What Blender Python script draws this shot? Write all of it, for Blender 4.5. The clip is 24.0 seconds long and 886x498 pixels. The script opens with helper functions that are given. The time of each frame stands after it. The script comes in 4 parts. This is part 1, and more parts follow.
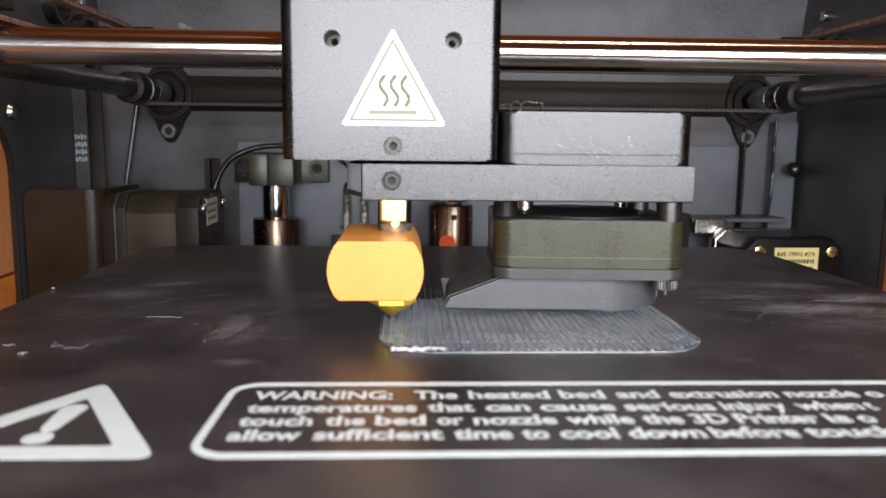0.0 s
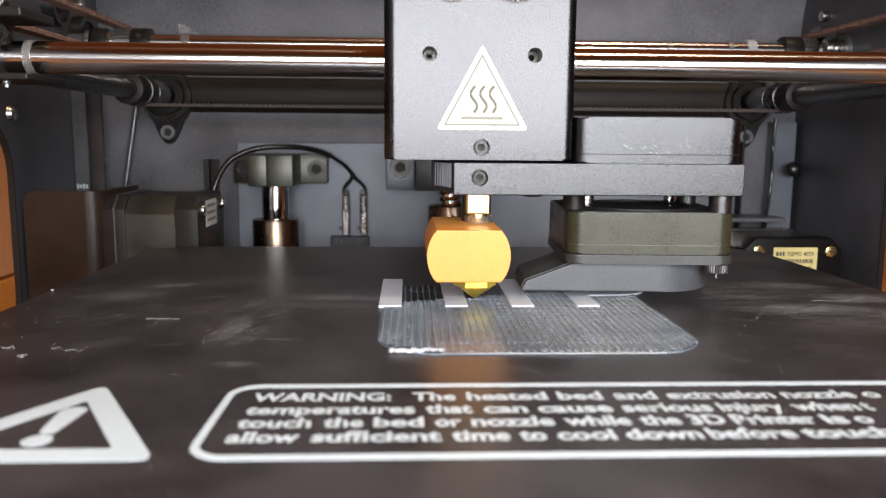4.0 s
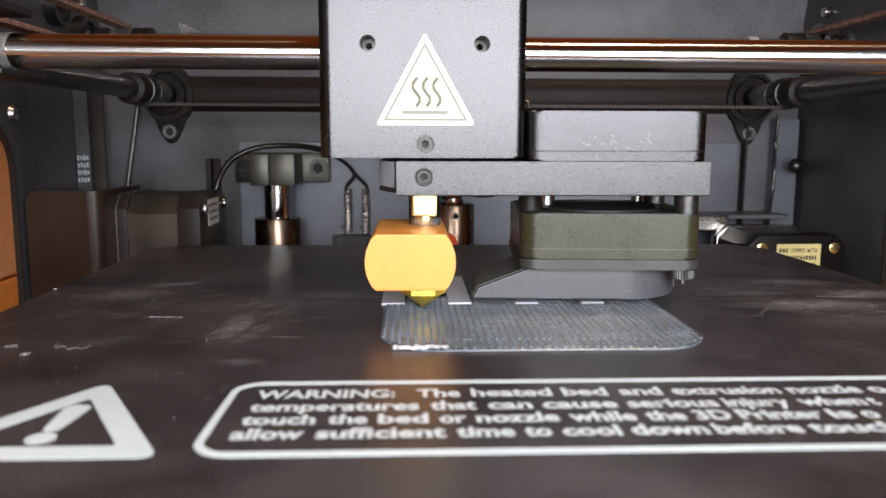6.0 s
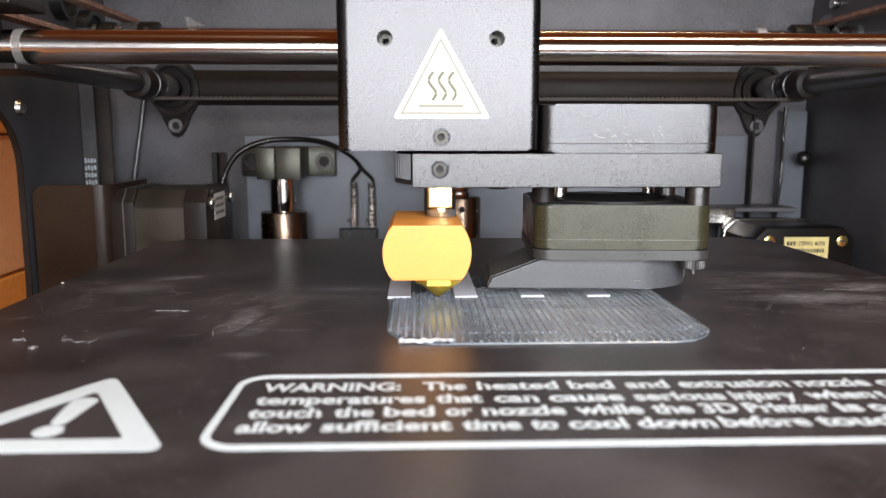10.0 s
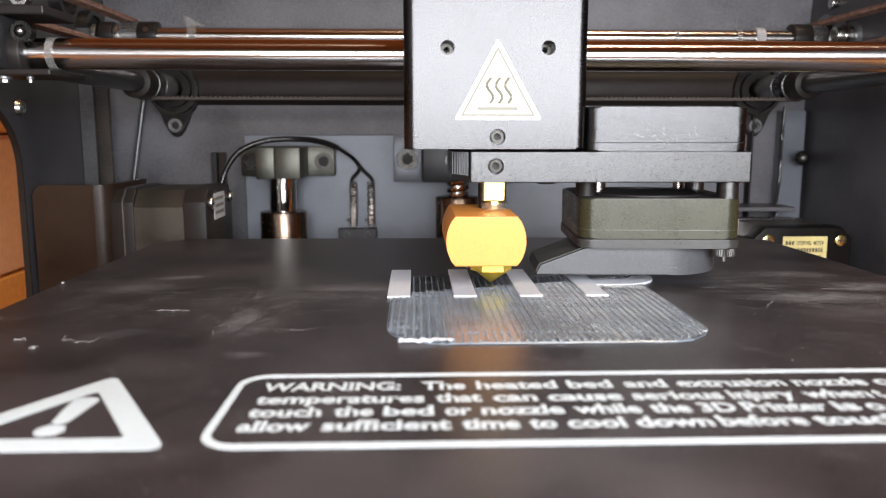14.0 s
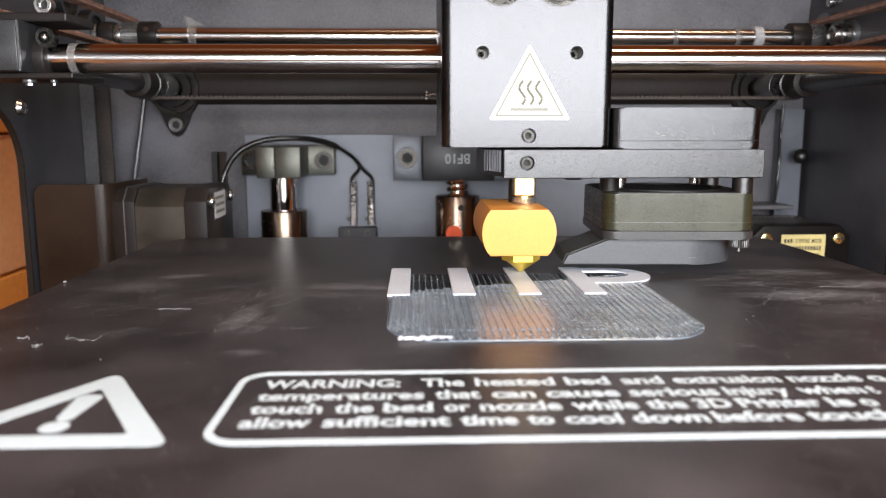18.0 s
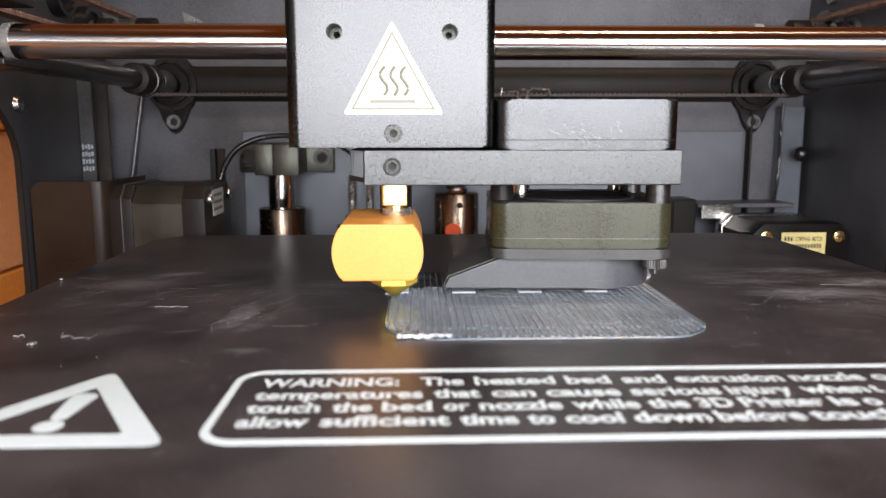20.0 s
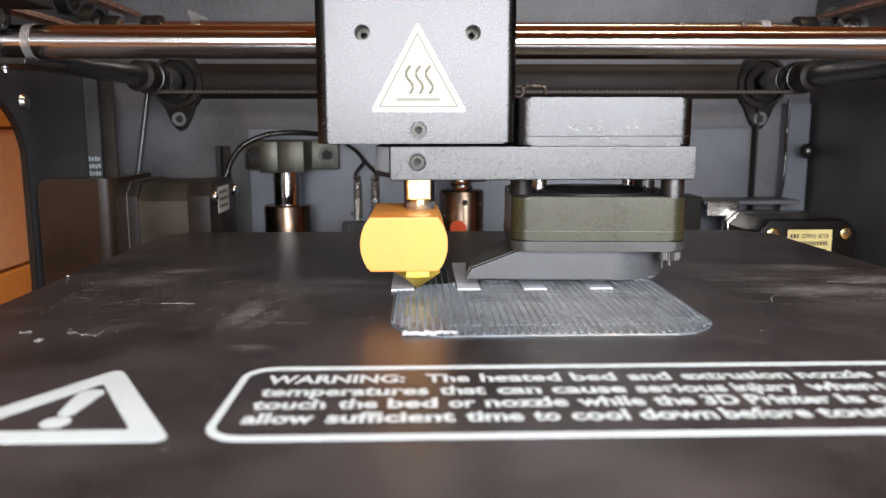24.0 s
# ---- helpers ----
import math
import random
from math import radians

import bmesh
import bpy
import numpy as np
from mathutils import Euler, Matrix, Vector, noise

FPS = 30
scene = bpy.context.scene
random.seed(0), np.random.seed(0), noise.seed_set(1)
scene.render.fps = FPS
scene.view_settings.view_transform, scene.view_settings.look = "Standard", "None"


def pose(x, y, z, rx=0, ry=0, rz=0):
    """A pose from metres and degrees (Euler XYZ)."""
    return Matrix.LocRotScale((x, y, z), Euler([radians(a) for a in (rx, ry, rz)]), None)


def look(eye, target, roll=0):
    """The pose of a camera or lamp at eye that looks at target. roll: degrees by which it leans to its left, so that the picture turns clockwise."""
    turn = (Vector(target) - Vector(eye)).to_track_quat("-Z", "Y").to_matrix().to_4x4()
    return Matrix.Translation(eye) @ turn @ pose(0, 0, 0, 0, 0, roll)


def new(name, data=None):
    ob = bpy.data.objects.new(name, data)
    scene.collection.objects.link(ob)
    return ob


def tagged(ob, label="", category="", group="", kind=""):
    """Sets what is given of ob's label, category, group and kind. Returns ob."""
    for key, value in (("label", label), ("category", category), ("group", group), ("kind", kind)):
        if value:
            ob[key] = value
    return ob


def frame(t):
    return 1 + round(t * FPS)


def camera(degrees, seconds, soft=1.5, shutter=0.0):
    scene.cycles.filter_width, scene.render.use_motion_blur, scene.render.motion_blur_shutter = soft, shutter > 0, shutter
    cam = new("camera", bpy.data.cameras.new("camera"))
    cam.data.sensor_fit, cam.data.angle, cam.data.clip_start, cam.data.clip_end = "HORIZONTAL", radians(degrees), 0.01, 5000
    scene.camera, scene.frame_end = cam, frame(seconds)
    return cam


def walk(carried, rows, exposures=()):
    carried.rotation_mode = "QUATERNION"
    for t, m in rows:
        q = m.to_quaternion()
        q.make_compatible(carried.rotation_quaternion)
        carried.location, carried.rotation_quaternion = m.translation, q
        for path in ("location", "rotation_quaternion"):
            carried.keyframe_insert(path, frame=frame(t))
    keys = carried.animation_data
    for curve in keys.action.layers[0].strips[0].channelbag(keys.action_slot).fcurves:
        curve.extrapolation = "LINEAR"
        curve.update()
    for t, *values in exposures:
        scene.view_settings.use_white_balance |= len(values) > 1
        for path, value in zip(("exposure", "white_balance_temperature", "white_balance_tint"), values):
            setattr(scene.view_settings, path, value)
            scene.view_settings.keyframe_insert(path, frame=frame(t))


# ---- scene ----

MM = 0.001  # every length below is written in millimetres

# ---- camera ----
LENS = 2 * math.degrees(math.atan(784 / 1370))
cam = camera(LENS, 24.0, soft=1.1)
cam.data.dof.use_dof, cam.data.dof.focus_distance, cam.data.dof.aperture_fstop = True, 0.212, 25.0
PATH = [  # seconds, x, y, z, rx, ry, rz
    (0, -0.40, 1.37, 38.03, 81.964, -0.596, -2.448),
    (0.5, -0.19, 1.53, 38.39, 81.745, -0.522, -2.437),
    (1, -0.51, 1.41, 38.31, 81.790, -0.650, -2.449),
    (1.5, -0.29, 1.44, 38.26, 81.789, -0.614, -2.279),
    (2, -0.19, 1.24, 38.42, 81.830, -0.588, -2.294),
    (2.5, -0.01, 0.10, 38.50, 81.961, -0.572, -2.265),
    (4.5, -0.19, 1.23, 38.30, 81.942, -0.417, -2.590),
    (5, -0.36, 1.22, 38.10, 81.951, -0.398, -2.677),
    (5.5, -0.38, 1.12, 38.01, 81.927, -0.299, -2.587),
    (6, -0.34, 1.41, 37.84, 81.901, -0.189, -2.369),
    (6.5, -0.22, 1.56, 37.98, 81.904, -0.158, -2.101),
    (7, -0.44, 1.32, 37.85, 82.005, -0.216, -2.034),
    (7.5, -0.39, 1.43, 37.69, 81.948, -0.127, -1.967),
    (8, 0.00, -0.00, 38.00, 81.776, 0.000, -1.821),
    (8.5, -0.09, -0.07, 38.05, 81.764, 0.007, -1.790),
    (9, -0.19, 0.85, 37.76, 81.722, -0.028, -1.858),
    (9.5, -0.29, 1.63, 37.70, 81.622, -0.049, -1.902),
    (10, -0.27, 1.59, 37.73, 81.434, -0.043, -1.925),
    (10.5, -0.46, 1.64, 37.62, 81.413, -0.057, -1.946),
    (12.5, -0.26, 1.57, 37.60, 81.433, -0.004, -1.861),
    (13, -0.03, 0.12, 37.99, 81.455, 0.027, -1.702),
    (13.5, -0.12, -0.23, 38.02, 81.503, 0.047, -1.745),
    (14, -0.28, 1.10, 37.90, 81.386, -0.026, -1.976),
    (14.5, -0.35, 1.10, 38.00, 81.257, -0.033, -2.023),
    (15, -0.27, 1.22, 37.77, 81.282, 0.018, -1.972),
    (15.5, -0.26, 1.27, 37.81, 81.307, -0.038, -2.041),
    (16, -0.21, 1.12, 37.94, 81.319, -0.009, -2.066),
    (16.5, -0.41, 1.00, 37.87, 81.400, -0.053, -2.018),
    (17, -0.32, 1.11, 37.82, 81.332, -0.002, -2.009),
    (17.5, -0.33, 1.03, 37.84, 81.336, -0.023, -2.043),
    (18, -0.14, -0.25, 38.11, 81.279, 0.067, -1.976),
    (18.5, -0.29, 0.82, 37.92, 81.239, -0.022, -2.048),
    (20.5, -0.12, 1.04, 37.81, 81.117, 0.030, -2.049),
    (21, -0.14, 1.01, 37.82, 81.140, 0.002, -2.041),
    (21.5, -0.30, 1.00, 37.71, 81.172, 0.029, -1.878),
    (22, -0.17, 0.98, 37.75, 81.154, 0.058, -1.753),
    (22.5, -0.29, 0.43, 37.75, 81.183, 0.073, -1.695),
    (23, -0.31, 0.55, 37.68, 81.143, 0.064, -1.687),
    (23.5, -0.31, 1.02, 37.69, 81.032, 0.048, -1.718),
    (24, -0.25, 1.02, 37.75, 80.930, 0.056, -1.690),
]
walk(cam, [(t, pose(x * MM, y * MM, z * MM, a, b, c)) for t, x, y, z, a, b, c in PATH],
     exposures=((0, 0), (2, 0.13), (5, 0.1), (6, 0.01), (7, 0.19), (8, 0.35), (9, 0.35), (10, 0.23), (13, 0.35), (14, 0.35), (15, 0.23), (16, 0.07), (17, 0.23), (18, 0.37), (21, 0.19), (23, 0.35), (24, 0.23)))

# ---- light ----
world = bpy.data.worlds.new("room_light")
scene.world = world
world.use_nodes = True
world.node_tree.nodes["Background"].inputs[0].default_value = (1.0, 0.86, 0.72, 1)
world.node_tree.nodes["Background"].inputs[1].default_value = 0.12


def area_lamp(name, eye, target, sx, sy, watts, color):
    data = bpy.data.lights.new(name, "AREA")
    data.shape, data.size, data.size_y, data.energy, data.color = "RECTANGLE", sx * MM, sy * MM, watts, color
    ob = new(name, data)
    ob.matrix_world = look(Vector(eye) * MM, Vector(target) * MM)
    return ob


area_lamp("work_light", (54, -70, 82), (30, 230, 56), 285, 128, 2.04, (0.942, 0.947, 0.985))
area_lamp("room_lamp", (420, -300, 1650), (100, 0, 0), 380, 380, 9.0, (1.0, 0.77, 0.51))


# ---- materials ----
def material(name, color, rough=0.5, metal=0.0, tint=None, grain=900.0, stain=60.0, vary=0.25, bump=0.0, spec=0.5, coat=0.0, rvary=0.1, depth=0.0002):
    m = bpy.data.materials.new(name)
    m.use_nodes = True
    nt = m.node_tree
    n, l = nt.nodes, nt.links
    b = n["Principled BSDF"]
    b.inputs["Roughness"].default_value, b.inputs["Metallic"].default_value = rough, metal
    b.inputs["Specular IOR Level"].default_value, b.inputs["Coat Weight"].default_value = spec, coat
    co = n.new("ShaderNodeTexCoord")
    fine, wide = n.new("ShaderNodeTexNoise"), n.new("ShaderNodeTexNoise")
    for t, s, d in ((fine, grain, 3), (wide, stain, 4)):
        t.inputs["Scale"].default_value, t.inputs["Detail"].default_value = s, d
        l.new(co.outputs["Object"], t.inputs["Vector"])
    add = n.new("ShaderNodeMath")
    add.operation = "ADD"
    l.new(fine.outputs["Fac"], add.inputs[0])
    l.new(wide.outputs["Fac"], add.inputs[1])
    ramp = n.new("ShaderNodeValToRGB")
    ramp.color_ramp.elements[0].position, ramp.color_ramp.elements[1].position = 0.35, 0.65
    half = n.new("ShaderNodeMath")
    half.operation = "MULTIPLY"
    half.inputs[1].default_value = 0.5
    l.new(add.outputs[0], half.inputs[0])
    l.new(half.outputs[0], ramp.inputs[0])
    other = tint or [c * (1 + 2 * vary) for c in color]
    ramp.color_ramp.elements[0].color = (*[c * (1 - vary) for c in color], 1)
    ramp.color_ramp.elements[1].color = (*[min(c, 1) for c in other], 1)
    l.new(ramp.outputs[0], b.inputs["Base Color"])
    rr = n.new("ShaderNodeMapRange")
    rr.inputs["To Min"].default_value, rr.inputs["To Max"].default_value = max(rough - rvary, 0.02), min(rough + rvary, 1)
    l.new(half.outputs[0], rr.inputs["Value"])
    rr.inputs["From Min"].default_value, rr.inputs["From Max"].default_value = 0.3, 0.7
    l.new(rr.outputs[0], b.inputs["Roughness"])
    if bump:
        bm = n.new("ShaderNodeBump")
        bm.inputs["Strength"].default_value, bm.inputs["Distance"].default_value = bump, depth
        l.new(fine.outputs["Fac"], bm.inputs["Height"])
        l.new(bm.outputs[0], b.inputs["Normal"])
    return m


RUBBED = ((93, 174, 21, 8, 0.0, 0.95), (111, 186, 14, 8, 0.0, 0.85), (101, 203, 18, 7, -0.1, 0.45), (84, 188, 14, 4, 0.0, 0.35), (-62, 203, 9, 4, 0.3, 0.6), (-68, 190, 13, 9, 0.2, 0.35),
          (-36, 156, 4.0, 18, -0.1, 0.6), (-32, 148, 3.5, 10, -0.35, 0.3), (-15, 187, 22, 5, -0.1, 0.45), (-22, 178, 14, 3.5, 0.0, 0.25), (-57, 146, 9, 5, 0.5, 0.2), (-30, 131, 6, 3, 0.0, 0.3), (98, 158, 20, 8, 0.0, 0.2))


def bed_material():
    """Black textured build surface, worn with pale scratches and dust."""
    m = material("bed_surface", (0.0197, 0.0165, 0.0171), 0.355, 0.0, grain=2600, stain=40, vary=0.9, bump=0.34, spec=0.42, rvary=0.04, depth=0.0001)
    nt = m.node_tree
    n, l = nt.nodes, nt.links
    b = n["Principled BSDF"]
    old = b.inputs["Base Color"].links[0].from_socket
    co = n.new("ShaderNodeTexCoord")
    mp = n.new("ShaderNodeMapping")
    mp.inputs["Scale"].default_value, mp.inputs["Rotation"].default_value = (60, 120, 1), (0, 0, 0.7)
    streak = n.new("ShaderNodeTexNoise")
    streak.inputs["Scale"].default_value, streak.inputs["Detail"].default_value = 4, 6
    patch = n.new("ShaderNodeTexNoise")
    patch.inputs["Scale"].default_value, patch.inputs["Detail"].default_value = 16, 3
    l.new(co.outputs["Object"], mp.inputs[0])
    l.new(mp.outputs[0], streak.inputs["Vector"])
    l.new(co.outputs["Object"], patch.inputs["Vector"])
    r1, r2 = n.new("ShaderNodeMapRange"), n.new("ShaderNodeMapRange")
    r1.inputs["From Min"].default_value, r1.inputs["From Max"].default_value = 0.60, 0.95
    r2.inputs["From Min"].default_value, r2.inputs["From Max"].default_value = 0.50, 0.74
    l.new(streak.outputs["Fac"], r1.inputs["Value"])
    l.new(patch.outputs["Fac"], r2.inputs["Value"])
    mul = n.new("ShaderNodeMath")
    mul.operation = "MULTIPLY"
    l.new(r1.outputs[0], mul.inputs[0])
    l.new(r2.outputs[0], mul.inputs[1])
    dust = n.new("ShaderNodeTexVoronoi")
    dust.inputs["Scale"].default_value = 900
    l.new(co.outputs["Object"], dust.inputs["Vector"])
    dr = n.new("ShaderNodeMapRange")
    dr.inputs["From Min"].default_value, dr.inputs["From Max"].default_value = 0.13, 0.05
    l.new(dust.outputs["Distance"], dr.inputs["Value"])
    dm = n.new("ShaderNodeMath")
    dm.operation = "MULTIPLY"
    r3 = n.new("ShaderNodeMapRange")
    r3.inputs["From Min"].default_value, r3.inputs["From Max"].default_value = 0.28, 0.62
    l.new(patch.outputs["Fac"], r3.inputs["Value"])
    l.new(dr.outputs[0], dm.inputs[0])
    l.new(r3.outputs[0], dm.inputs[1])
    tot = n.new("ShaderNodeMath")
    tot.operation, tot.use_clamp = "ADD", True
    l.new(mul.outputs[0], tot.inputs[0])
    l.new(dm.outputs[0], tot.inputs[1])
    # soft rubbed patches where earlier prints were scraped off
    cloud = n.new("ShaderNodeTexNoise")
    cloud.inputs["Scale"].default_value, cloud.inputs["Detail"].default_value, cloud.inputs["Roughness"].default_value = 5, 8, 0.65
    cm = n.new("ShaderNodeMapping")
    cm.inputs["Scale"].default_value, cm.inputs["Rotation"].default_value = (60, 95, 1), (0, 0, 0.45)
    l.new(co.outputs["Object"], cm.inputs[0])
    l.new(cm.outputs[0], cloud.inputs["Vector"])
    cr = n.new("ShaderNodeMapRange")
    cr.inputs["From Min"].default_value, cr.inputs["From Max"].default_value = 0.34, 0.70
    l.new(cloud.outputs["Fac"], cr.inputs["Value"])
    worn = None
    for x, y, rx, ry, turn, much in RUBBED:
        em = n.new("ShaderNodeMapping")
        em.vector_type = "TEXTURE"
        em.inputs["Location"].default_value = ((x - 17) * MM, (y - 170) * MM, 0)
        em.inputs["Rotation"].default_value, em.inputs["Scale"].default_value = (0, 0, turn), (rx * MM, ry * MM, 1)
        l.new(co.outputs["Object"], em.inputs[0])
        far = n.new("ShaderNodeVectorMath")
        far.operation = "LENGTH"
        l.new(em.outputs[0], far.inputs[0])
        fr = n.new("ShaderNodeMapRange")
        fr.interpolation_type = "SMOOTHSTEP"
        fr.inputs["From Min"].default_value, fr.inputs["From Max"].default_value, fr.inputs["To Min"].default_value, fr.inputs["To Max"].default_value = 0.0, 1.0, much, 0.0
        l.new(far.outputs["Value"], fr.inputs["Value"])
        if worn is None:
            worn = fr.outputs[0]
        else:
            mx = n.new("ShaderNodeMath")
            mx.operation = "MAXIMUM"
            l.new(worn, mx.inputs[0])
            l.new(fr.outputs[0], mx.inputs[1])
            worn = mx.outputs[0]
    sm = n.new("ShaderNodeMath")
    sm.operation = "MULTIPLY"
    l.new(worn, sm.inputs[0])
    l.new(cr.outputs[0], sm.inputs[1])
    all_marks = n.new("ShaderNodeMath")
    all_marks.operation, all_marks.use_clamp = "ADD", True
    l.new(tot.outputs[0], all_marks.inputs[0])
    l.new(sm.outputs[0], all_marks.inputs[1])
    mix = n.new("ShaderNodeMix")
    mix.data_type = "RGBA"
    l.new(all_marks.outputs[0], mix.inputs["Factor"])
    l.new(old, mix.inputs["A"])
    mix.inputs["B"].default_value = (0.31, 0.31, 0.325, 1)
    l.new(mix.outputs["Result"], b.inputs["Base Color"])
    return m


BED = bed_material()
INK = material("white_ink", (0.49, 0.54, 0.56), 0.45, vary=0.05)
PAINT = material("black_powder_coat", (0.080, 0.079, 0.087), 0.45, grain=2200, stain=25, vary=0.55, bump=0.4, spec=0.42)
# same coat as PAINT, darkened to paint in the shade on the side walls
SHADEDPAINT = material("shaded_black_powder_coat", (0.043, 0.042, 0.046), 0.45, grain=2200, stain=25, vary=0.5, bump=0.4, spec=0.4)
MOTORBLACK = material("black_motor_cap", (0.0065, 0.0055, 0.005), 0.45, grain=2500, stain=60, vary=0.25, bump=0.2, spec=0.15)
PLATE = material("grey_coated_plate", (0.130, 0.142, 0.165), 0.42, 0.3, grain=2600, stain=30, vary=0.25, bump=0.2)
ANOD = material("black_anodised_aluminium", (0.0445, 0.0445, 0.046), 0.27, 1.0, grain=3400, stain=50, vary=0.16, bump=0.11)
GRAINY = material("grainy_cast_aluminium", (0.058, 0.0587, 0.0595), 0.31, 1.0, grain=6500, stain=3000, vary=0.15, bump=0.6, depth=0.0001)
CAST = material("dark_cast_aluminium", (0.056, 0.0568, 0.0585), 0.31, 1.0, grain=6500, stain=40, vary=0.18, bump=0.5, depth=0.0001)
PLASTIC = material("black_plastic", (0.013, 0.011, 0.0105), 0.4, grain=2500, stain=60, vary=0.25, bump=0.2, spec=0.2)
BLOWER = material("olive_grey_plastic", (0.028, 0.028, 0.015), 0.30, 0.2, grain=3600, stain=60, vary=0.14, bump=0.2, depth=0.0001)
LIDGREY = material("smooth_grey_plastic", (0.034, 0.034, 0.033), 0.32, 0.2, grain=1500, stain=60, vary=0.15, bump=0.05)
DARKBAND = material("dark_brown_band", (0.016, 0.0125, 0.011), 0.5, grain=900, vary=0.2, spec=0.2)
FLANGEGREY = material("satin_grey_steel", (0.17, 0.175, 0.18), 0.36, 0.8, grain=1800, vary=0.25, bump=0.08)
SCREWGREY = material("oxide_grey_steel", (0.034, 0.032, 0.029), 0.3, 0.9, grain=1800, vary=0.2)
KNURL = material("dark_knurled_steel", (0.10, 0.098, 0.095), 0.3, 0.9, vary=0.2)
CAPSCREW = material("black_oxide_screw", (0.022, 0.021, 0.018), 0.25, 0.7, grain=1800, vary=0.2)
# near-black that paints the shade inside sockets, slits and gaps
SHADEBLACK = material("recess_shade_black", (0.006, 0.006, 0.006), 0.6, vary=0.1)
DUCT = material("matt_grey_plastic", (0.050, 0.0525, 0.0575), 0.42, grain=1500, stain=60, vary=0.15, bump=0.04)
STEEL = material("polished_steel", (0.60, 0.585, 0.57), 0.07, 1.0, grain=700, stain=60, vary=0.08, rvary=0.02)
RODSTEEL = material("ground_steel", (0.62, 0.61, 0.605), 0.17, 1.0, grain=300, stain=40, vary=0.04, rvary=0.0)
tangent = RODSTEEL.node_tree.nodes.new("ShaderNodeTangent")
tangent.direction_type, tangent.axis = "RADIAL", "X"
RODSTEEL.node_tree.links.new(tangent.outputs[0], RODSTEEL.node_tree.nodes["Principled BSDF"].inputs["Tangent"])
RODSTEEL.node_tree.nodes["Principled BSDF"].inputs["Anisotropic"].default_value = 0.85
RODSTEEL.node_tree.nodes["Principled BSDF"].inputs["Anisotropic Rotation"].default_value = 0.25
SPROCKET = material("worn_grey_steel", (0.34, 0.335, 0.33), 0.3, 0.9, vary=0.25)
ZINC = material("zinc_steel", (0.45, 0.44, 0.42), 0.28, 1.0, vary=0.15)
DARKSTEEL = material("blackened_steel", (0.06, 0.06, 0.06), 0.32, 0.9, vary=0.2)
BRASS = material("brass", (0.86, 0.70, 0.30), 0.25, 1.0, grain=800, vary=0.12)
BLOCK = material("golden_insulated_block", (0.63, 0.25, 0.046), 0.5, 0.1, grain=1600, stain=120, vary=0.06, bump=0.08)
BELT = material("rubber_belt", (0.042, 0.033, 0.028), 0.6, vary=0.3)
BROWNBELT = material("brown_belt", (0.14, 0.075, 0.052), 0.6, grain=1600, stain=300, vary=0.6, bump=0.6)
LAMINATE = material("motor_laminations", (0.058, 0.052, 0.043), 0.4, 0.5, grain=2500, vary=0.5)
# steel; the orange room's reflection is put into this brown base colour
WARMLITSTEEL = material("orange_lit_steel", (0.21, 0.15, 0.11), 0.26, 1.0, grain=300, vary=0.06, rvary=0.03)
PALEBLOCK = material("raw_aluminium", (0.078, 0.080, 0.068), 0.40, 0.75, grain=1800, vary=0.35, bump=0.25)
SCRATCH = material("pale_scratch", (0.27, 0.265, 0.27), 0.5, grain=3000, stain=200, vary=0.5)
WIRE = material("black_wire", (0.010, 0.010, 0.010), 0.32, vary=0.2)
SMEAR = material("dried_grease", (0.13, 0.13, 0.135), 0.4, vary=0.3)
# dull rod steel, its colour lowered for the shade along the case sides
SHADEDSTEEL = material("shaded_dull_steel", (0.15, 0.147, 0.145), 0.34, 1.0, grain=700, stain=30, vary=0.12)
FADED = material("faded_print", (0.30, 0.34, 0.37), 0.5, grain=3000, vary=0.4)
DRIVEBELT = material("grey_black_belt", (0.050, 0.050, 0.052), 0.5, vary=0.3)
RED = material("red_dot_sticker", (0.80, 0.10, 0.02), 0.5, vary=0.08)
LABELWHITE = material("white_label", (0.55, 0.555, 0.56), 0.4, vary=0.03)
LABELCREAM = material("cream_label", (0.41, 0.40, 0.30), 0.4, vary=0.03)
LABELGREY = material("grey_label_print", (0.150, 0.147, 0.115), 0.5, vary=0.05)
LABELGOLD = material("gold_label", (0.66, 0.57, 0.25), 0.4, 0.1, vary=0.1)
DARKPRINT = material("dark_print", (0.05, 0.04, 0.03), 0.5, vary=0.1)
WHITEPLA = material("white_plastic_print", (0.56, 0.585, 0.64), 0.35, grain=1400, vary=0.12, bump=0.25)
WOOD = material("warm_wood", (0.88, 0.40, 0.10), 0.5, grain=300, stain=14, vary=0.12)
TABLEWOOD = material("brown_table_wood", (0.44, 0.20, 0.07), 0.5, grain=300, stain=14, vary=0.2)
DUCTTOP = material("grainy_duct_plastic", (0.030, 0.030, 0.027), 0.42, grain=2200, stain=120, vary=0.7, bump=1.0, depth=0.0004)
PALEWOOD = material("pale_wood", (0.90, 0.52, 0.28), 0.5, grain=300, stain=14, vary=0.08)
ROOM = material("room_wall", (0.80, 0.43, 0.21), 0.8, grain=200, stain=6, vary=0.08)

GREENROOM = material("green_room_wall", (0.42, 0.50, 0.14), 0.8, grain=200, stain=6, vary=0.08)


def clear_material(name, color, rough, mixf):
    """Translucent plastic: part clear, part milky."""
    m = material(name, color, rough, 0.0, grain=1500, stain=90, vary=0.25)
    m.node_tree.nodes["Principled BSDF"].inputs["Transmission Weight"].default_value = mixf
    m.node_tree.nodes["Principled BSDF"].inputs["IOR"].default_value = 1.46
    return m


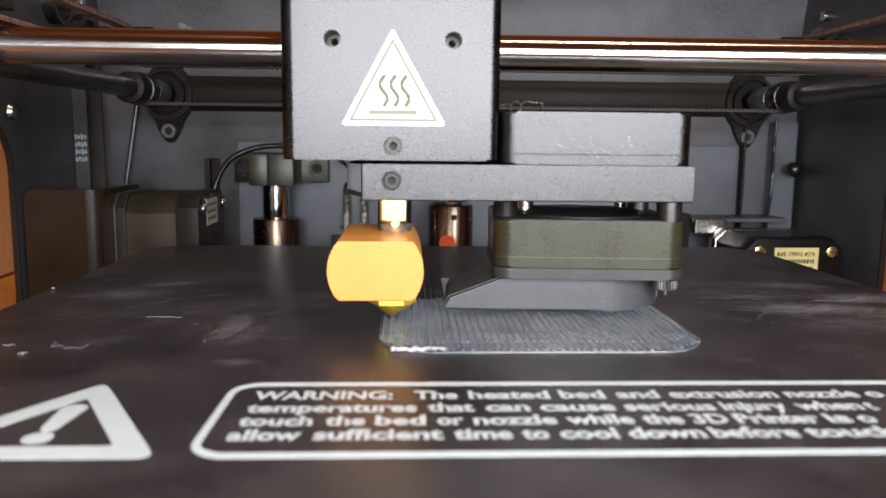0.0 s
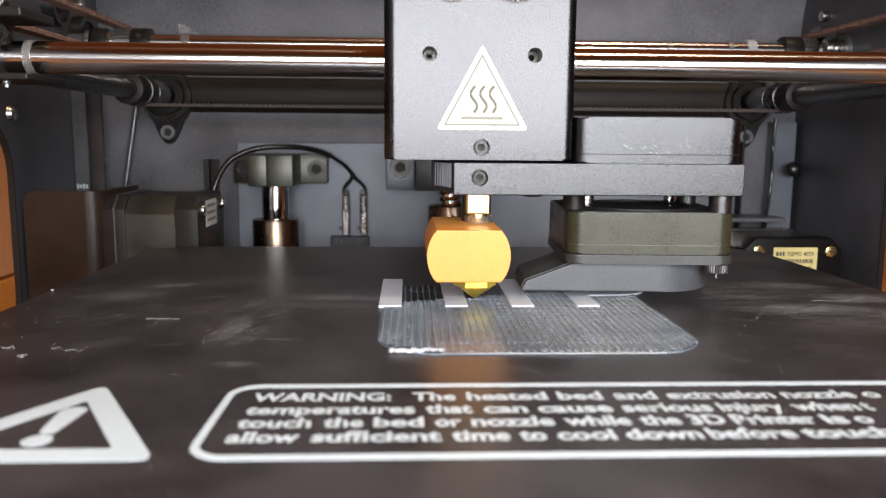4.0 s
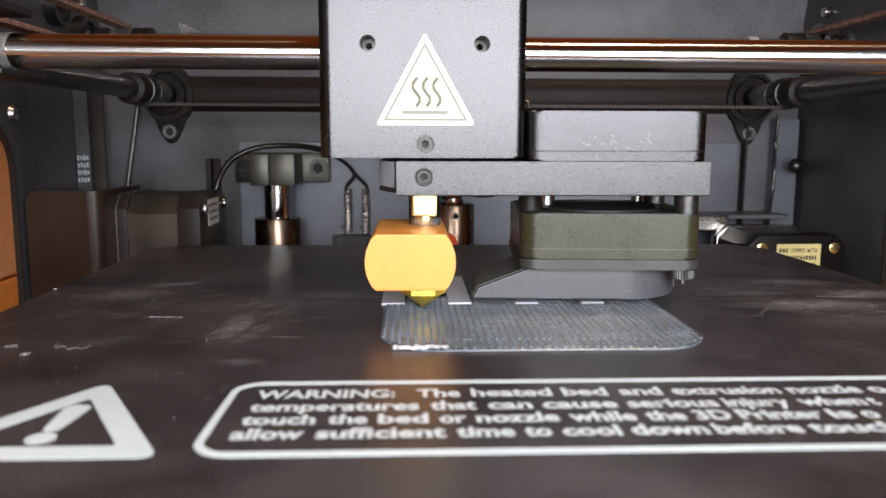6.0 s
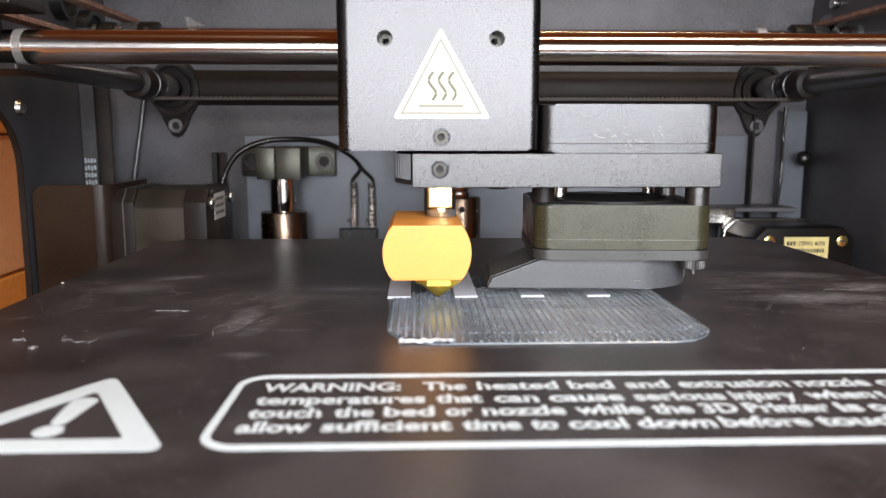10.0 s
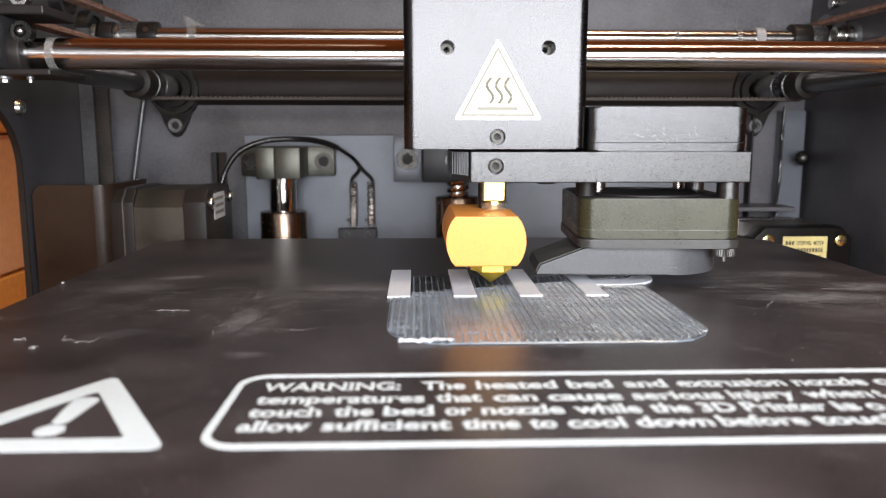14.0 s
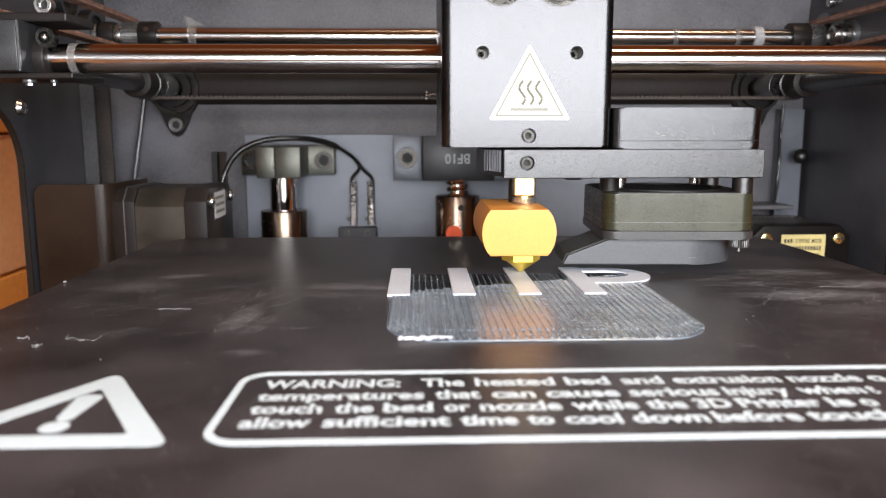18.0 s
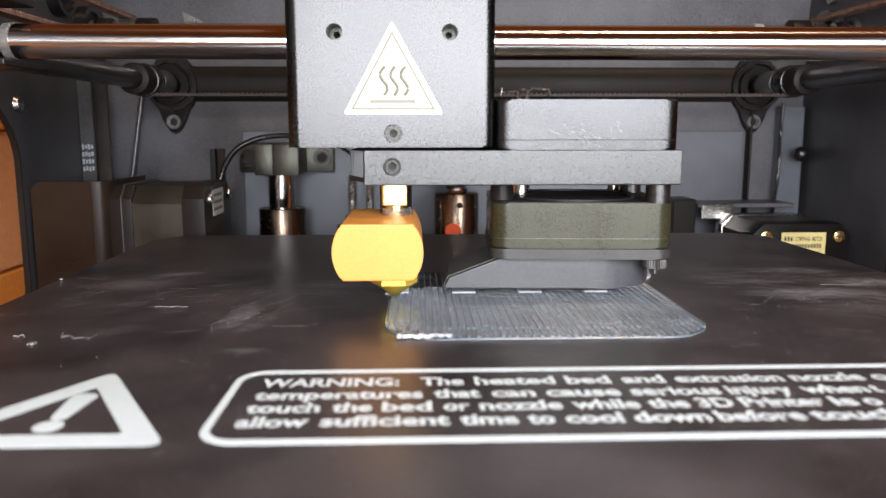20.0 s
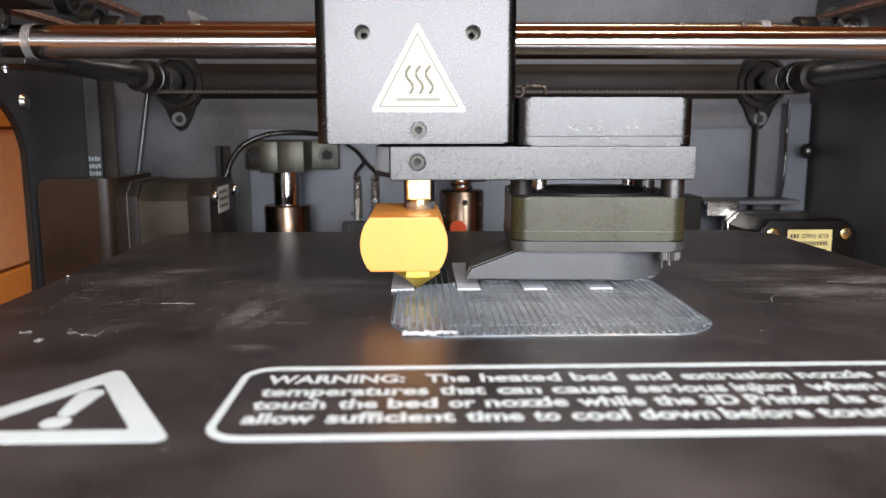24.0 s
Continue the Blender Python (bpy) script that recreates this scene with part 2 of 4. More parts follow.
DARKBROWN = material("brown_black_coating", (0.0165, 0.0105, 0.0075), 0.33, grain=3000, stain=30, vary=0.6, bump=0.4, spec=0.25, depth=0.0001)
ANODBLACK = material("satin_black_block", (0.030, 0.031, 0.033), 0.38, 0.4, grain=2000, stain=60, vary=0.25, bump=0.1)
CLEAR = clear_material("clear_filament", (0.175, 0.205, 0.24), 0.16, 0.3)
CLEAR.node_tree.nodes["Principled BSDF"].inputs["Specular IOR Level"].default_value = 0.9
FILM = clear_material("clear_base_layer", (0.004, 0.005, 0.006), 0.22, 0.2)
FILM.node_tree.nodes["Principled BSDF"].inputs["Specular IOR Level"].default_value = 0.32
TAPE = clear_material("milky_tape", (0.75, 0.73, 0.68), 0.18, 0.9)
NOZZLE = material("bright_brass", (0.88, 0.62, 0.10), 0.34, 0.6, grain=800, vary=0.1)
BLOB = clear_material("milky_plastic_blob", (0.42, 0.42, 0.44), 0.35, 0.2)
COLLAR = clear_material("clear_collar", (0.92, 0.91, 0.86), 0.08, 0.95)


# ---- mesh tools ----
def part(name, bm, mat, parent, label="", smooth=False):
    bmesh.ops.scale(bm, vec=(MM, MM, MM), verts=bm.verts)
    bmesh.ops.recalc_face_normals(bm, faces=bm.faces)
    me = bpy.data.meshes.new(name)
    bm.to_mesh(me)
    bm.free()
    if smooth:
        me.shade_smooth()
        me.set_sharp_from_angle(angle=radians(38))
    me.materials.append(mat)
    ob = new(name, me)
    ob.parent = parent
    if label:
        ob["label"] = label
    return ob


def thing(name, at, label, category, group="", kind=""):
    ob = new(name)
    ob.empty_display_size = 0.01
    ob.matrix_world = pose(*[v * MM for v in at])
    return tagged(ob, label, category, group, kind)


def B():
    return bmesh.new()


def box(bm, x0, x1, y0, y1, z0, z1, bev=0.0, seg=2):
    vs = bmesh.ops.create_cube(bm, size=1)["verts"]
    for v in vs:
        v.co = Vector(((x0 + x1) / 2 + v.co.x * (x1 - x0), (y0 + y1) / 2 + v.co.y * (y1 - y0), (z0 + z1) / 2 + v.co.z * (z1 - z0)))
    if bev:
        es = list({e for v in vs for e in v.link_edges})
        bmesh.ops.bevel(bm, geom=es, offset=bev, segments=seg, affect="EDGES", profile=0.5)
    return bm


def cyl(bm, p0, p1, r, seg=24, r2=None, bev=0.0):
    p0, p1 = Vector(p0), Vector(p1)
    d = p1 - p0
    m = Matrix.Translation((p0 + p1) / 2) @ d.to_track_quat("Z", "Y").to_matrix().to_4x4()
    vs = bmesh.ops.create_cone(bm, cap_ends=True, segments=seg, radius1=r, radius2=r if r2 is None else r2, depth=d.length, matrix=m)["verts"]
    if bev:
        es = list({e for v in vs for e in v.link_edges if any(len(f.verts) > 4 for f in e.link_faces)})
        bmesh.ops.bevel(bm, geom=es, offset=bev, segments=2, affect="EDGES", profile=0.5)
    return bm


def prism(bm, pts, axis, a, b, bev=0.0, seg=2):
    """A polygon in the two other axes, drawn out from a to b along axis."""
    def at(p, h):
        return {"x": (h, p[0], p[1]), "y": (p[0], h, p[1]), "z": (p[0], p[1], h)}[axis]
    lo = [bm.verts.new(at(p, a)) for p in pts]
    hi = [bm.verts.new(at(p, b)) for p in pts]
    n = len(pts)
    caps = [bm.faces.new(lo), bm.faces.new(hi[::-1])]
    for i in range(n):
        bm.faces.new((lo[i], hi[i], hi[(i + 1) % n], lo[(i + 1) % n]))
    if bev:
        es = list({e for f in caps for e in f.edges})
        bmesh.ops.bevel(bm, geom=es, offset=bev, segments=seg, affect="EDGES", profile=0.5)
    return bm


def rrect(x0, x1, y0, y1, r, seg=5):
    pts = []
    for cx, cy, a0 in ((x1 - r, y1 - r, 0), (x0 + r, y1 - r, 90), (x0 + r, y0 + r, 180), (x1 - r, y0 + r, 270)):
        for i in range(seg + 1):
            a = radians(a0 + 90 * i / seg)
            pts.append((cx + r * math.cos(a), cy + r * math.sin(a)))
    return pts


def ring(bm, outer, inner, axis, a, b):
    """A closed band between two outlines with the same number of points."""
    def at(p, h):
        return {"x": (h, p[0], p[1]), "y": (p[0], h, p[1]), "z": (p[0], p[1], h)}[axis]
    n = len(outer)
    v = [[bm.verts.new(at(p, h)) for p in pts] for pts in (outer, inner) for h in (a, b)]
    ol, oh, il, ih = v
    for i in range(n):
        j = (i + 1) % n
        bm.faces.new((ol[i], ol[j], oh[j], oh[i]))
        bm.faces.new((il[i], ih[i], ih[j], il[j]))
        bm.faces.new((oh[i], oh[j], ih[j], ih[i]))
        bm.faces.new((ol[i], il[i], il[j], ol[j]))
    return bm


def circle(cx, cy, r, seg=24, a0=0.0):
    return [(cx + r * math.cos(a0 + 2 * math.pi * i / seg), cy + r * math.sin(a0 + 2 * math.pi * i / seg)) for i in range(seg)]


def smooth_line(pts, steps=6):
    """Catmull-Rom points through pts."""
    p = [Vector(q) for q in pts]
    p = [2 * p[0] - p[1], *p, 2 * p[-1] - p[-2]]
    out = []
    for i in range(1, len(p) - 2):
        for k in range(steps):
            t = k / steps
            a, b, c, d = p[i - 1], p[i], p[i + 1], p[i + 2]
            out.append(0.5 * (2 * b + (c - a) * t + (2 * a - 5 * b + 4 * c - d) * t * t + (3 * b - a - 3 * c + d) * t ** 3))
    return out + [p[-2]]


def tube(bm, pts, r, seg=8):
    rings = []
    pts = [Vector(p) for p in pts]
    for i, p in enumerate(pts):
        d = (pts[min(i + 1, len(pts) - 1)] - pts[max(i - 1, 0)]).normalized()
        q = d.to_track_quat("Z", "Y")
        rings.append([bm.verts.new(p + q @ Vector((r * math.cos(2 * math.pi * k / seg), r * math.sin(2 * math.pi * k / seg), 0))) for k in range(seg)])
    for a, b in zip(rings, rings[1:]):
        for k in range(seg):
            bm.faces.new((a[k], a[(k + 1) % seg], b[(k + 1) % seg], b[k]))
    bm.faces.new(rings[0][::-1])
    bm.faces.new(rings[-1])
    return bm


def lettering(name, text, mat, parent, width, height, m, label="", weight=0.0, thick=0.05):
    """Raised or printed words of a given width and capital height in millimetres, set by the matrix m (in millimetres)."""
    cu = bpy.data.curves.new(name, "FONT")
    cu.body, cu.size, cu.extrude, cu.offset, cu.resolution_u = text, 1.0, 0.0, weight, 3
    tmp = bpy.data.objects.new(name, cu)
    scene.collection.objects.link(tmp)
    bpy.context.view_layer.update()
    me = bpy.data.meshes.new_from_object(tmp.evaluated_get(bpy.context.evaluated_depsgraph_get()))
    bpy.data.objects.remove(tmp)
    bm = bmesh.new()
    bm.from_mesh(me)
    xs = [v.co.x for v in bm.verts]
    sx, sy = width / (max(xs) - min(xs)), height / 0.69
    for v in bm.verts:
        v.co = m @ Vector(((v.co.x - min(xs)) * sx, v.co.y * sy, thick))
    return part(name, bm, mat, parent, label)


def socket_screw(name, parent, x, y, z, r, mat=None, depth=2.0, recess=True, label=""):
    """A hexagon socket cap screw whose head faces the front (-y), its seat at y."""
    mat = mat or SCREWGREY
    bm = B()
    inner = circle(0, 0, r * 0.62, 24)
    ring(bm, circle(0, 0, r, 24), circle(0, 0, r * 0.9, 24), "y", -depth + 0.1 * r, 0)
    ring(bm, circle(0, 0, r * 0.9, 24), inner, "y", -depth, 0)
    prism(bm, circle(0, 0, r * 0.65, 24), "y", -depth * 0.35, 0)
    bmesh.ops.translate(bm, verts=bm.verts, vec=(x, y, z))
    ob = part(name, bm, mat, parent, label)
    if recess:
        part("hex_socket", prism(B(), [(x + a, z + b) for a, b in circle(0, 0, r * 0.6, 6, 0.5)], "y", y - depth * 0.36, y - depth * 0.352), SHADEBLACK, ob)
    return ob


def cut(ob, bm):
    """Takes the shape bm (in millimetres) out of the part ob."""
    bmesh.ops.scale(bm, vec=(MM, MM, MM), verts=bm.verts)
    bmesh.ops.recalc_face_normals(bm, faces=bm.faces)
    me = bpy.data.meshes.new("cutter")
    bm.to_mesh(me)
    bm.free()
    tool = new("cutter", me)
    tool.parent = ob.parent
    mod = ob.modifiers.new("cut", "BOOLEAN")
    mod.operation, mod.object, mod.solver = "DIFFERENCE", tool, "EXACT"
    bpy.context.view_layer.update()
    made = bpy.data.meshes.new_from_object(ob.evaluated_get(bpy.context.evaluated_depsgraph_get()))
    ob.modifiers.clear()
    ob.data = made
    bpy.data.objects.remove(tool)
    made.set_sharp_from_angle(angle=radians(38))
    return ob


def even(ob):
    """Keeps large flat faces flat in shading beside rounded edges."""
    mod = ob.modifiers.new("even", "WEIGHTED_NORMAL")
    mod.mode, mod.weight, mod.keep_sharp = "FACE_AREA", 90, True
    return ob


# ---- structure ----
def wall_with_opening(name, x0, x1, y0, y1, z0, z1, hole, r):
    bm = B()
    ring(bm, rrect(y0, y1, z0, z1, 1.0, 14), rrect(*hole, r, 14), "x", x0, x1)
    w = part(name, bm, SHADEDPAINT, None)
    part("opening_edge", ring(B(), rrect(hole[0] + 0.02, hole[1] - 0.02, hole[2] + 0.02, hole[3] - 0.02, r, 14), rrect(hole[0] + 0.5, hole[1] - 0.5, hole[2] + 0.5, hole[3] - 0.5, r, 14), "x", x0 - 0.3, x1 + 0.3), DARKBAND, w, "dark rolled edge of the opening", True)
    return tagged(w, "black powder-coated sheet metal side wall with a rounded opening", "wall", kind="structure")


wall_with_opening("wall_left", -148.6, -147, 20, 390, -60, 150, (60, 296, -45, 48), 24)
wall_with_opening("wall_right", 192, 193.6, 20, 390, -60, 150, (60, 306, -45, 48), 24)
tagged(part("wall_back", box(B(), -146.9, 191.9, 384, 388, -60, 150), PAINT, None), "black powder-coated sheet metal rear wall", "wall", kind="structure")
tagged(part("floor", box(B(), -151, 196, 20, 390, -64, -60.1), PAINT, None), "black sheet metal base of the printer case", "floor", kind="structure")
# rounded band standing out from the rear wall, darker than it
tagged(part("trim", prism(B(), [(384.0, 50.5), (383.0, 50.5), (380.5, 52.5), (379.6, 56.0), (379.6, 61.5), (380.5, 65.0), (383.0, 67.0), (384.0, 67.0)], "x", -112, 168, 0), DARKBAND, None, smooth=True),
       "dark horizontal rounded band across the rear wall", "trim", kind="structure")
tagged(part("mounting_plate", box(B(), -83, 161, 380, 384.0, -58, 36.4, 0.4), PLATE, None), "blue-grey coated mounting plate on the rear wall", "plate", kind="structure")

lean = [(383.9 - 26 * (1 - math.cos(radians(a))), 88 + 26 * math.sin(radians(a)) * 1.5) for a in range(0, 61, 5)]
tagged(part("rear_cover", prism(B(), lean + [(y + 1.5, z + 0.8) for y, z in lean[::-1]], "x", -146.8, 191.8), PAINT, None, smooth=True),
       "black sheet metal cover bending forward above the rear wall", "cover", kind="structure")

# the room round the printer
tagged(part("table", box(B(), -900, 900, -700, 900, -799.9, -66, 2), TABLEWOOD, None), "orange-brown wooden sideboard under the printer", "table", kind="structure")
tagged(part("room_floor", box(B(), -2000, 2000, -2000, 1500, -820, -800), WOOD, None), "wooden floor of the room", "floor", kind="structure")
tagged(part("room_ceiling", box(B(), -2000, 2000, -2000, 1500, 1700, 1720), ROOM, None), "plain ceiling of the room", "ceiling", kind="structure")
for nm, b in (("room_wall_left", (-2020, -2000, -2000, 1500)), ("room_wall_right", (2000, 2020, -2000, 1500)), ("room_wall_front", (-2000, 2000, -2020, -2000)), ("room_wall_rear", (-2000, 2000, 1500, 1520))):
    tagged(part(nm, box(B(), *b, -800, 1700), GREENROOM if nm == "room_wall_front" else ROOM, None), "plain green wall of the room" if nm == "room_wall_front" else "plain warm wall of the room", "wall", kind="structure")


def cabinet():
    c = thing("wooden_cabinet", (-300, 500, -66), "warm orange wooden cabinet with pale door beside the printer", "cabinet")
    part("lower_drawer", box(B(), -40, 58, -800, 500, 0.2, 19, 1), WOOD, c)
    part("door", box(B(), -40, 58, -800, 500, 21, 102, 1), PALEWOOD, c, "pale wooden door")
    part("upper_panel", box(B(), -40, 60, -800, 500, 103, 330, 1), WOOD, c)
    part("carcass", box(B(), -60, 50, -805, 505, 0.2, 335, 1), DARKPRINT, c)


cabinet()


# ---- build plate ----
LINES = (  # baseline, then each word with its two ends
    (111.7, (("WARNING:", -23.3, -2.7), ("The", 0.4, 7.0), ("heated", 8.6, 20.8), ("bed", 22.4, 29.2), ("and", 31.0, 37.5), ("extrusion", 39.1, 55.7), ("nozzle", 57.0, 68.4), ("o", 69.6, 72.3))),
    (106.3, (("temperatures", -23.2, 0.8), ("that", 2.3, 9.0), ("can", 10.6, 17.0), ("cause", 18.5, 29.4), ("serious", 30.8, 44.0), ("injury", 45.0, 54.6), ("when", 56.0, 65.8), ("t", 66.4, 67.8))),
    (101.2, (("touch", -23.3, -13.3), ("the", -11.7, -6.2), ("bed", -4.9, 2.0), ("or", 3.5, 7.2), ("nozzle", 8.5, 20.0), ("while", 21.3, 30.7), ("the", 31.9, 37.6), ("3D", 38.8, 43.9), ("Printer", 45.0, 56.8), ("is", 57.8, 61.3), ("o", 62.3, 64.8))),
    (96.1, (("allow", -23.6, -14.2), ("sufficient", -12.7, 4.2), ("time", 5.5, 13.2), ("to", 14.4, 18.0), ("cool", 19.4, 27.1), ("down", 28.5, 38.7), ("before", 39.6, 51.4), ("touch", 52.3, 64.8))),
)


def build_plate():
    p = thing("build_plate", (17, 170, 0), "black heated build plate with white printed warning, scratched and dusty", "build plate")
    X, Y = 17, 170
    pts = [(x - X, y - Y) for x, y in ((-90.5, 60), (124.3, 60), (124.3, 268), (115, 278.3), (-81, 278.3), (-90.5, 268))]
    part("plate", prism(B(), pts, "z", -5, 0, 0.5), BED, p)
    part("frame", box(B(), -95, 95, -90, 96, -12, -5.02, 0.8), PLASTIC, p)
    for x in (-78, 1.5):
        part("support_arm", box(B(), x - 6, x + 6, 80, 178, -26, -12.02, 1), DARKSTEEL, p)
    h = 0.06
    # warning triangle
    cx, top, base, half = -47.4 - X, 119.9 - Y, 90.7 - Y, 16.9

    def tri(s, dy):
        cy = base + (top - base) / 3
        return [(cx + s * a, cy + s * (b - cy) + dy) for a, b in ((0, top), (-half, base), (half, base))]

    def rounded(poly, r, seg=5):
        out = []
        n = len(poly)
        for i in range(n):
            a, b, c = Vector(poly[i - 1]), Vector(poly[i]), Vector(poly[(i + 1) % n])
            u, v = (a - b).normalized(), (c - b).normalized()
            q0, q1 = b + u * r, b + v * r
            for k in range(seg + 1):
                t = k / seg
                out.append(tuple((1 - t) ** 2 * q0 + 2 * t * (1 - t) * b + t * t * q1))
        return out

    part("warning_triangle", ring(B(), rounded(tri(1.0, 0), 3), rounded(tri(0.62, 0.2), 0.8), "z", 0.0, h), INK, p, "white printed warning triangle")
    bm = B()
    yb = base + 8.3
    bar = [(cx + 1.15 * math.cos(radians(a)), yb + 1.7 + 1.0 * math.sin(radians(a))) for a in range(180, 361, 20)]
    bar += [(cx + 1.85 * math.cos(radians(a)), yb + 9.4 + 1.5 * math.sin(radians(a))) for a in range(0, 181, 20)]
    prism(bm, bar, "z", 0.0, h)
    part("exclamation_bar", bm, INK, p)
    part("exclamation_dot", prism(B(), circle(cx, yb - 1.6, 1.9), "z", 0.0, h), INK, p)
    # framed text
    part("text_frame", ring(B(), rrect(-27.5 - X, 99.5 - X, 90.5 - Y, 119.7 - Y, 5.0, 8), rrect(-26.4 - X, 98.4 - X, 92.2 - Y, 118.1 - Y, 3.6, 8), "z", 0.0, h), INK, p, "white printed rounded frame")
    for y, words in LINES:
        for w, a, b in words:
            lettering("printed_word", w, INK, p, b - a, 3.5, Matrix.Translation((a - X, y - Y, 0)), weight=0.036, thick=h)
    return p


build_plate()


# ---- the half-finished print ----
def printed_part():
    p = thing("printed_part", (27, 175, 0), "half-finished translucent grey print with crossed infill lines", "3d print")
    X, Y = 27, 175
    x0, x1, y0, y1, r = -6.2, 56.4, 136.2, 262, 12.0

    def inside(x, y):
        if not (x0 <= x <= x1 and y0 <= y <= y1):
            return False
        cx, cy = min(max(x, x0 + r), x1 - r), min(max(y, y0 + r), y1 - r)
        return math.hypot(x - cx, y - cy) <= r
    top_edge = 202.0

    def strand(bm, xa, ya, xb, yb, z, hh, w):
        d = Vector((xb - xa, yb - ya)).normalized()
        n = Vector((-d.y, d.x))
        prof = ((-w / 2, 0), (-w / 2 * 0.85, hh * 0.6), (-w / 5, hh), (w / 5, hh), (w / 2 * 0.85, hh * 0.6), (w / 2, 0))
        ends = [[bm.verts.new((px + n.x * a - X, py + n.y * a - Y, z + b)) for a, b in prof] for px, py in ((xa, ya), (xb, yb))]
        for i in range(5):
            bm.faces.new((ends[0][i], ends[0][i + 1], ends[1][i + 1], ends[1][i]))
        bm.faces.new((ends[0][0], ends[1][0], ends[1][5], ends[0][5]))
        bm.faces.new(ends[0][::-1])
        bm.faces.new(ends[1])

    def clip_run(f):
        run = [f(s) for s in [-70 + 0.25 * k for k in range(560)]]
        run = [q for q in run if inside(*q) and q[1] < top_edge and not (q[0] < -1.9 and q[1] > 176.5)]
        return (*run[0], *run[-1]) if len(run) > 3 else None

    def edge_path(d):
        rr = r - d
        left = [(x0 + r - rr * math.cos(radians(a)), y0 + r - rr * math.sin(radians(a))) for a in range(0, 91, 9)]
        right = [(x1 - r + rr * math.sin(radians(a)), y0 + r - rr * math.cos(radians(a))) for a in range(0, 91, 9)]
        notch = [(x0 + 5 - (5 - d) * math.cos(radians(a)), 172.5 + (5 - d) * math.sin(radians(a))) for a in range(90, -1, -15)]
        return [(-1.9 + d, top_edge), (-1.9 + d, 177.5 - d)] + notch + left + right + [(x1 - d, top_edge)]

    rng = random.Random(8)
    beads = []
    bm = B()
    x = x0 + 0.7
    while x < x1 - 1.2:
        e = clip_run(lambda s: (x, 172 + s))
        if e:
            # a rope-like strand: crossed by diagonal lines, it swells and sinks along its length
            rows, y, ph = [], e[1] + rng.uniform(0.3, 1.2), rng.uniform(-0.15, 0.15)
            top = e[3] - 0.3
            if any(-7.4 + 15.35 * q < x < -1.5 + 15.35 * q for q in range(4)):
                top = min(top, 174.9)
            if x < -1.9:
                top = min(top, 172.2 + math.sqrt(max(0.0, 25 - (x0 + 5 - x) ** 2)))
            beads.append((x, e[1]))
            while y < top:
                k = math.sin(2 * math.pi * (y - y0 - 2.0) / 1.5 + 1.57 + ph)
                low = 1.0 if -1.8 < x < 14 and y > 180.5 + 0.35 * (x + 1.8) else 0.0
                rope = max(0.0, min(1.0, (12 - x) / 12))
                w, hh, sh = 0.23 + 0.26 * rope + (0.09 + 0.10 * rope) * k * (1 - low) - 0.12 * low, 0.45 + 0.07 * rope + (0.035 + 0.06 * rope) * k * (1 - low) - 0.06 * low, 0.05 * math.sin(2 * math.pi * y / 1.5 + 1.0)
                prof = ((-w / 2, 0), (-w * 0.46, hh * 0.7), (-w * 0.32, hh * 0.97), (0, hh), (w * 0.32, hh * 0.97), (w * 0.46, hh * 0.7), (w / 2, 0))
                rows.append([bm.verts.new((x + sh + a - X, y - Y, 0.02 + b)) for a, b in prof])
                y += 0.3
            for a, b in zip(rows, rows[1:]):
                for i in range(6):
                    bm.faces.new((a[i], a[i + 1], b[i + 1], b[i]))
        x += 1.5
    sheet = [(a - X, b - Y) for a, b in edge_path(0.3)]
    part("base_layer", prism(B(), sheet, "z", 0.015, 0.32), FILM, p, "thin glossy translucent base layer")
    part("strand_field", bm, CLEAR, p, "translucent parallel plastic strands", True)["kind"] = "stuff"
    bm = B()
    y = y0 + 2.0
    while y < top_edge:
        e = clip_run(lambda s: (25 + s, y))
        if e:
            first = max(e[0], (y - 180.5) / 0.35 - 1.8) if y > 180.5 else e[0]
            if e[2] - first > 3:
                strand(bm, first + 0.2, y, e[2] - 0.5, y, 0.31, 0.06 + rng.uniform(0, 0.02), 0.13)
        y += 1.5
    part("cross_field", bm, CLEAR, p, "fine translucent cross strands")["kind"] = "stuff"
    bm = B()
    for x, y in beads:
        for dy in (0.8, 6.6):
            m = Matrix.Translation((x + rng.uniform(-0.3, 0.3) - X, y + dy + rng.uniform(-0.3, 0.3) - Y, 0.48)) @ Matrix.Diagonal((rng.uniform(0.2, 0.42), rng.uniform(0.25, 0.45), 0.22, 1))
            bmesh.ops.create_icosphere(bm, subdivisions=1, radius=1, matrix=m)
    part("end_beading", bm, CLEAR, p, "beaded strand ends", True)["kind"] = "stuff"
    band = [(a - X, b - Y) for a, b in edge_path(0.0) + edge_path(0.3)[::-1]]
    part("outline", prism(B(), band, "z", 0.02, 0.22), CLEAR, p, "translucent plastic outline wall")
    part("front_edge", prism(B(), [(a - X, b - Y) for a, b in ((5.5, y0 - 0.1), (x1 - 9.5, y0 - 0.1), (x1 - 6.0, y0 + 0.9), (x1 - 6.3, y0 + 1.5), (x1 - 9.8, y0 + 0.6), (5.5, y0 + 0.6))], "z", 0.02, 0.38, 0.1, 1), CLEAR, p, "smooth translucent front edge")
    for i in range(4):
        a = -7.1 + 15.35 * i
        part("letter_bar", box(B(), a - X, a + 5.3 - X, 175.3 - Y, 209.6 - Y, 0.03, 0.64, 0.12, 1), WHITEPLA, p, "solid white raised bar")
    bm = B()
    bowl_o = [(44.2, 208.4)] + [(50.6 + 10.2 * math.cos(radians(a)), 198.1 + 10.3 * math.sin(radians(a))) for a in range(90, -91, -12)] + [(44.2, 187.8)]
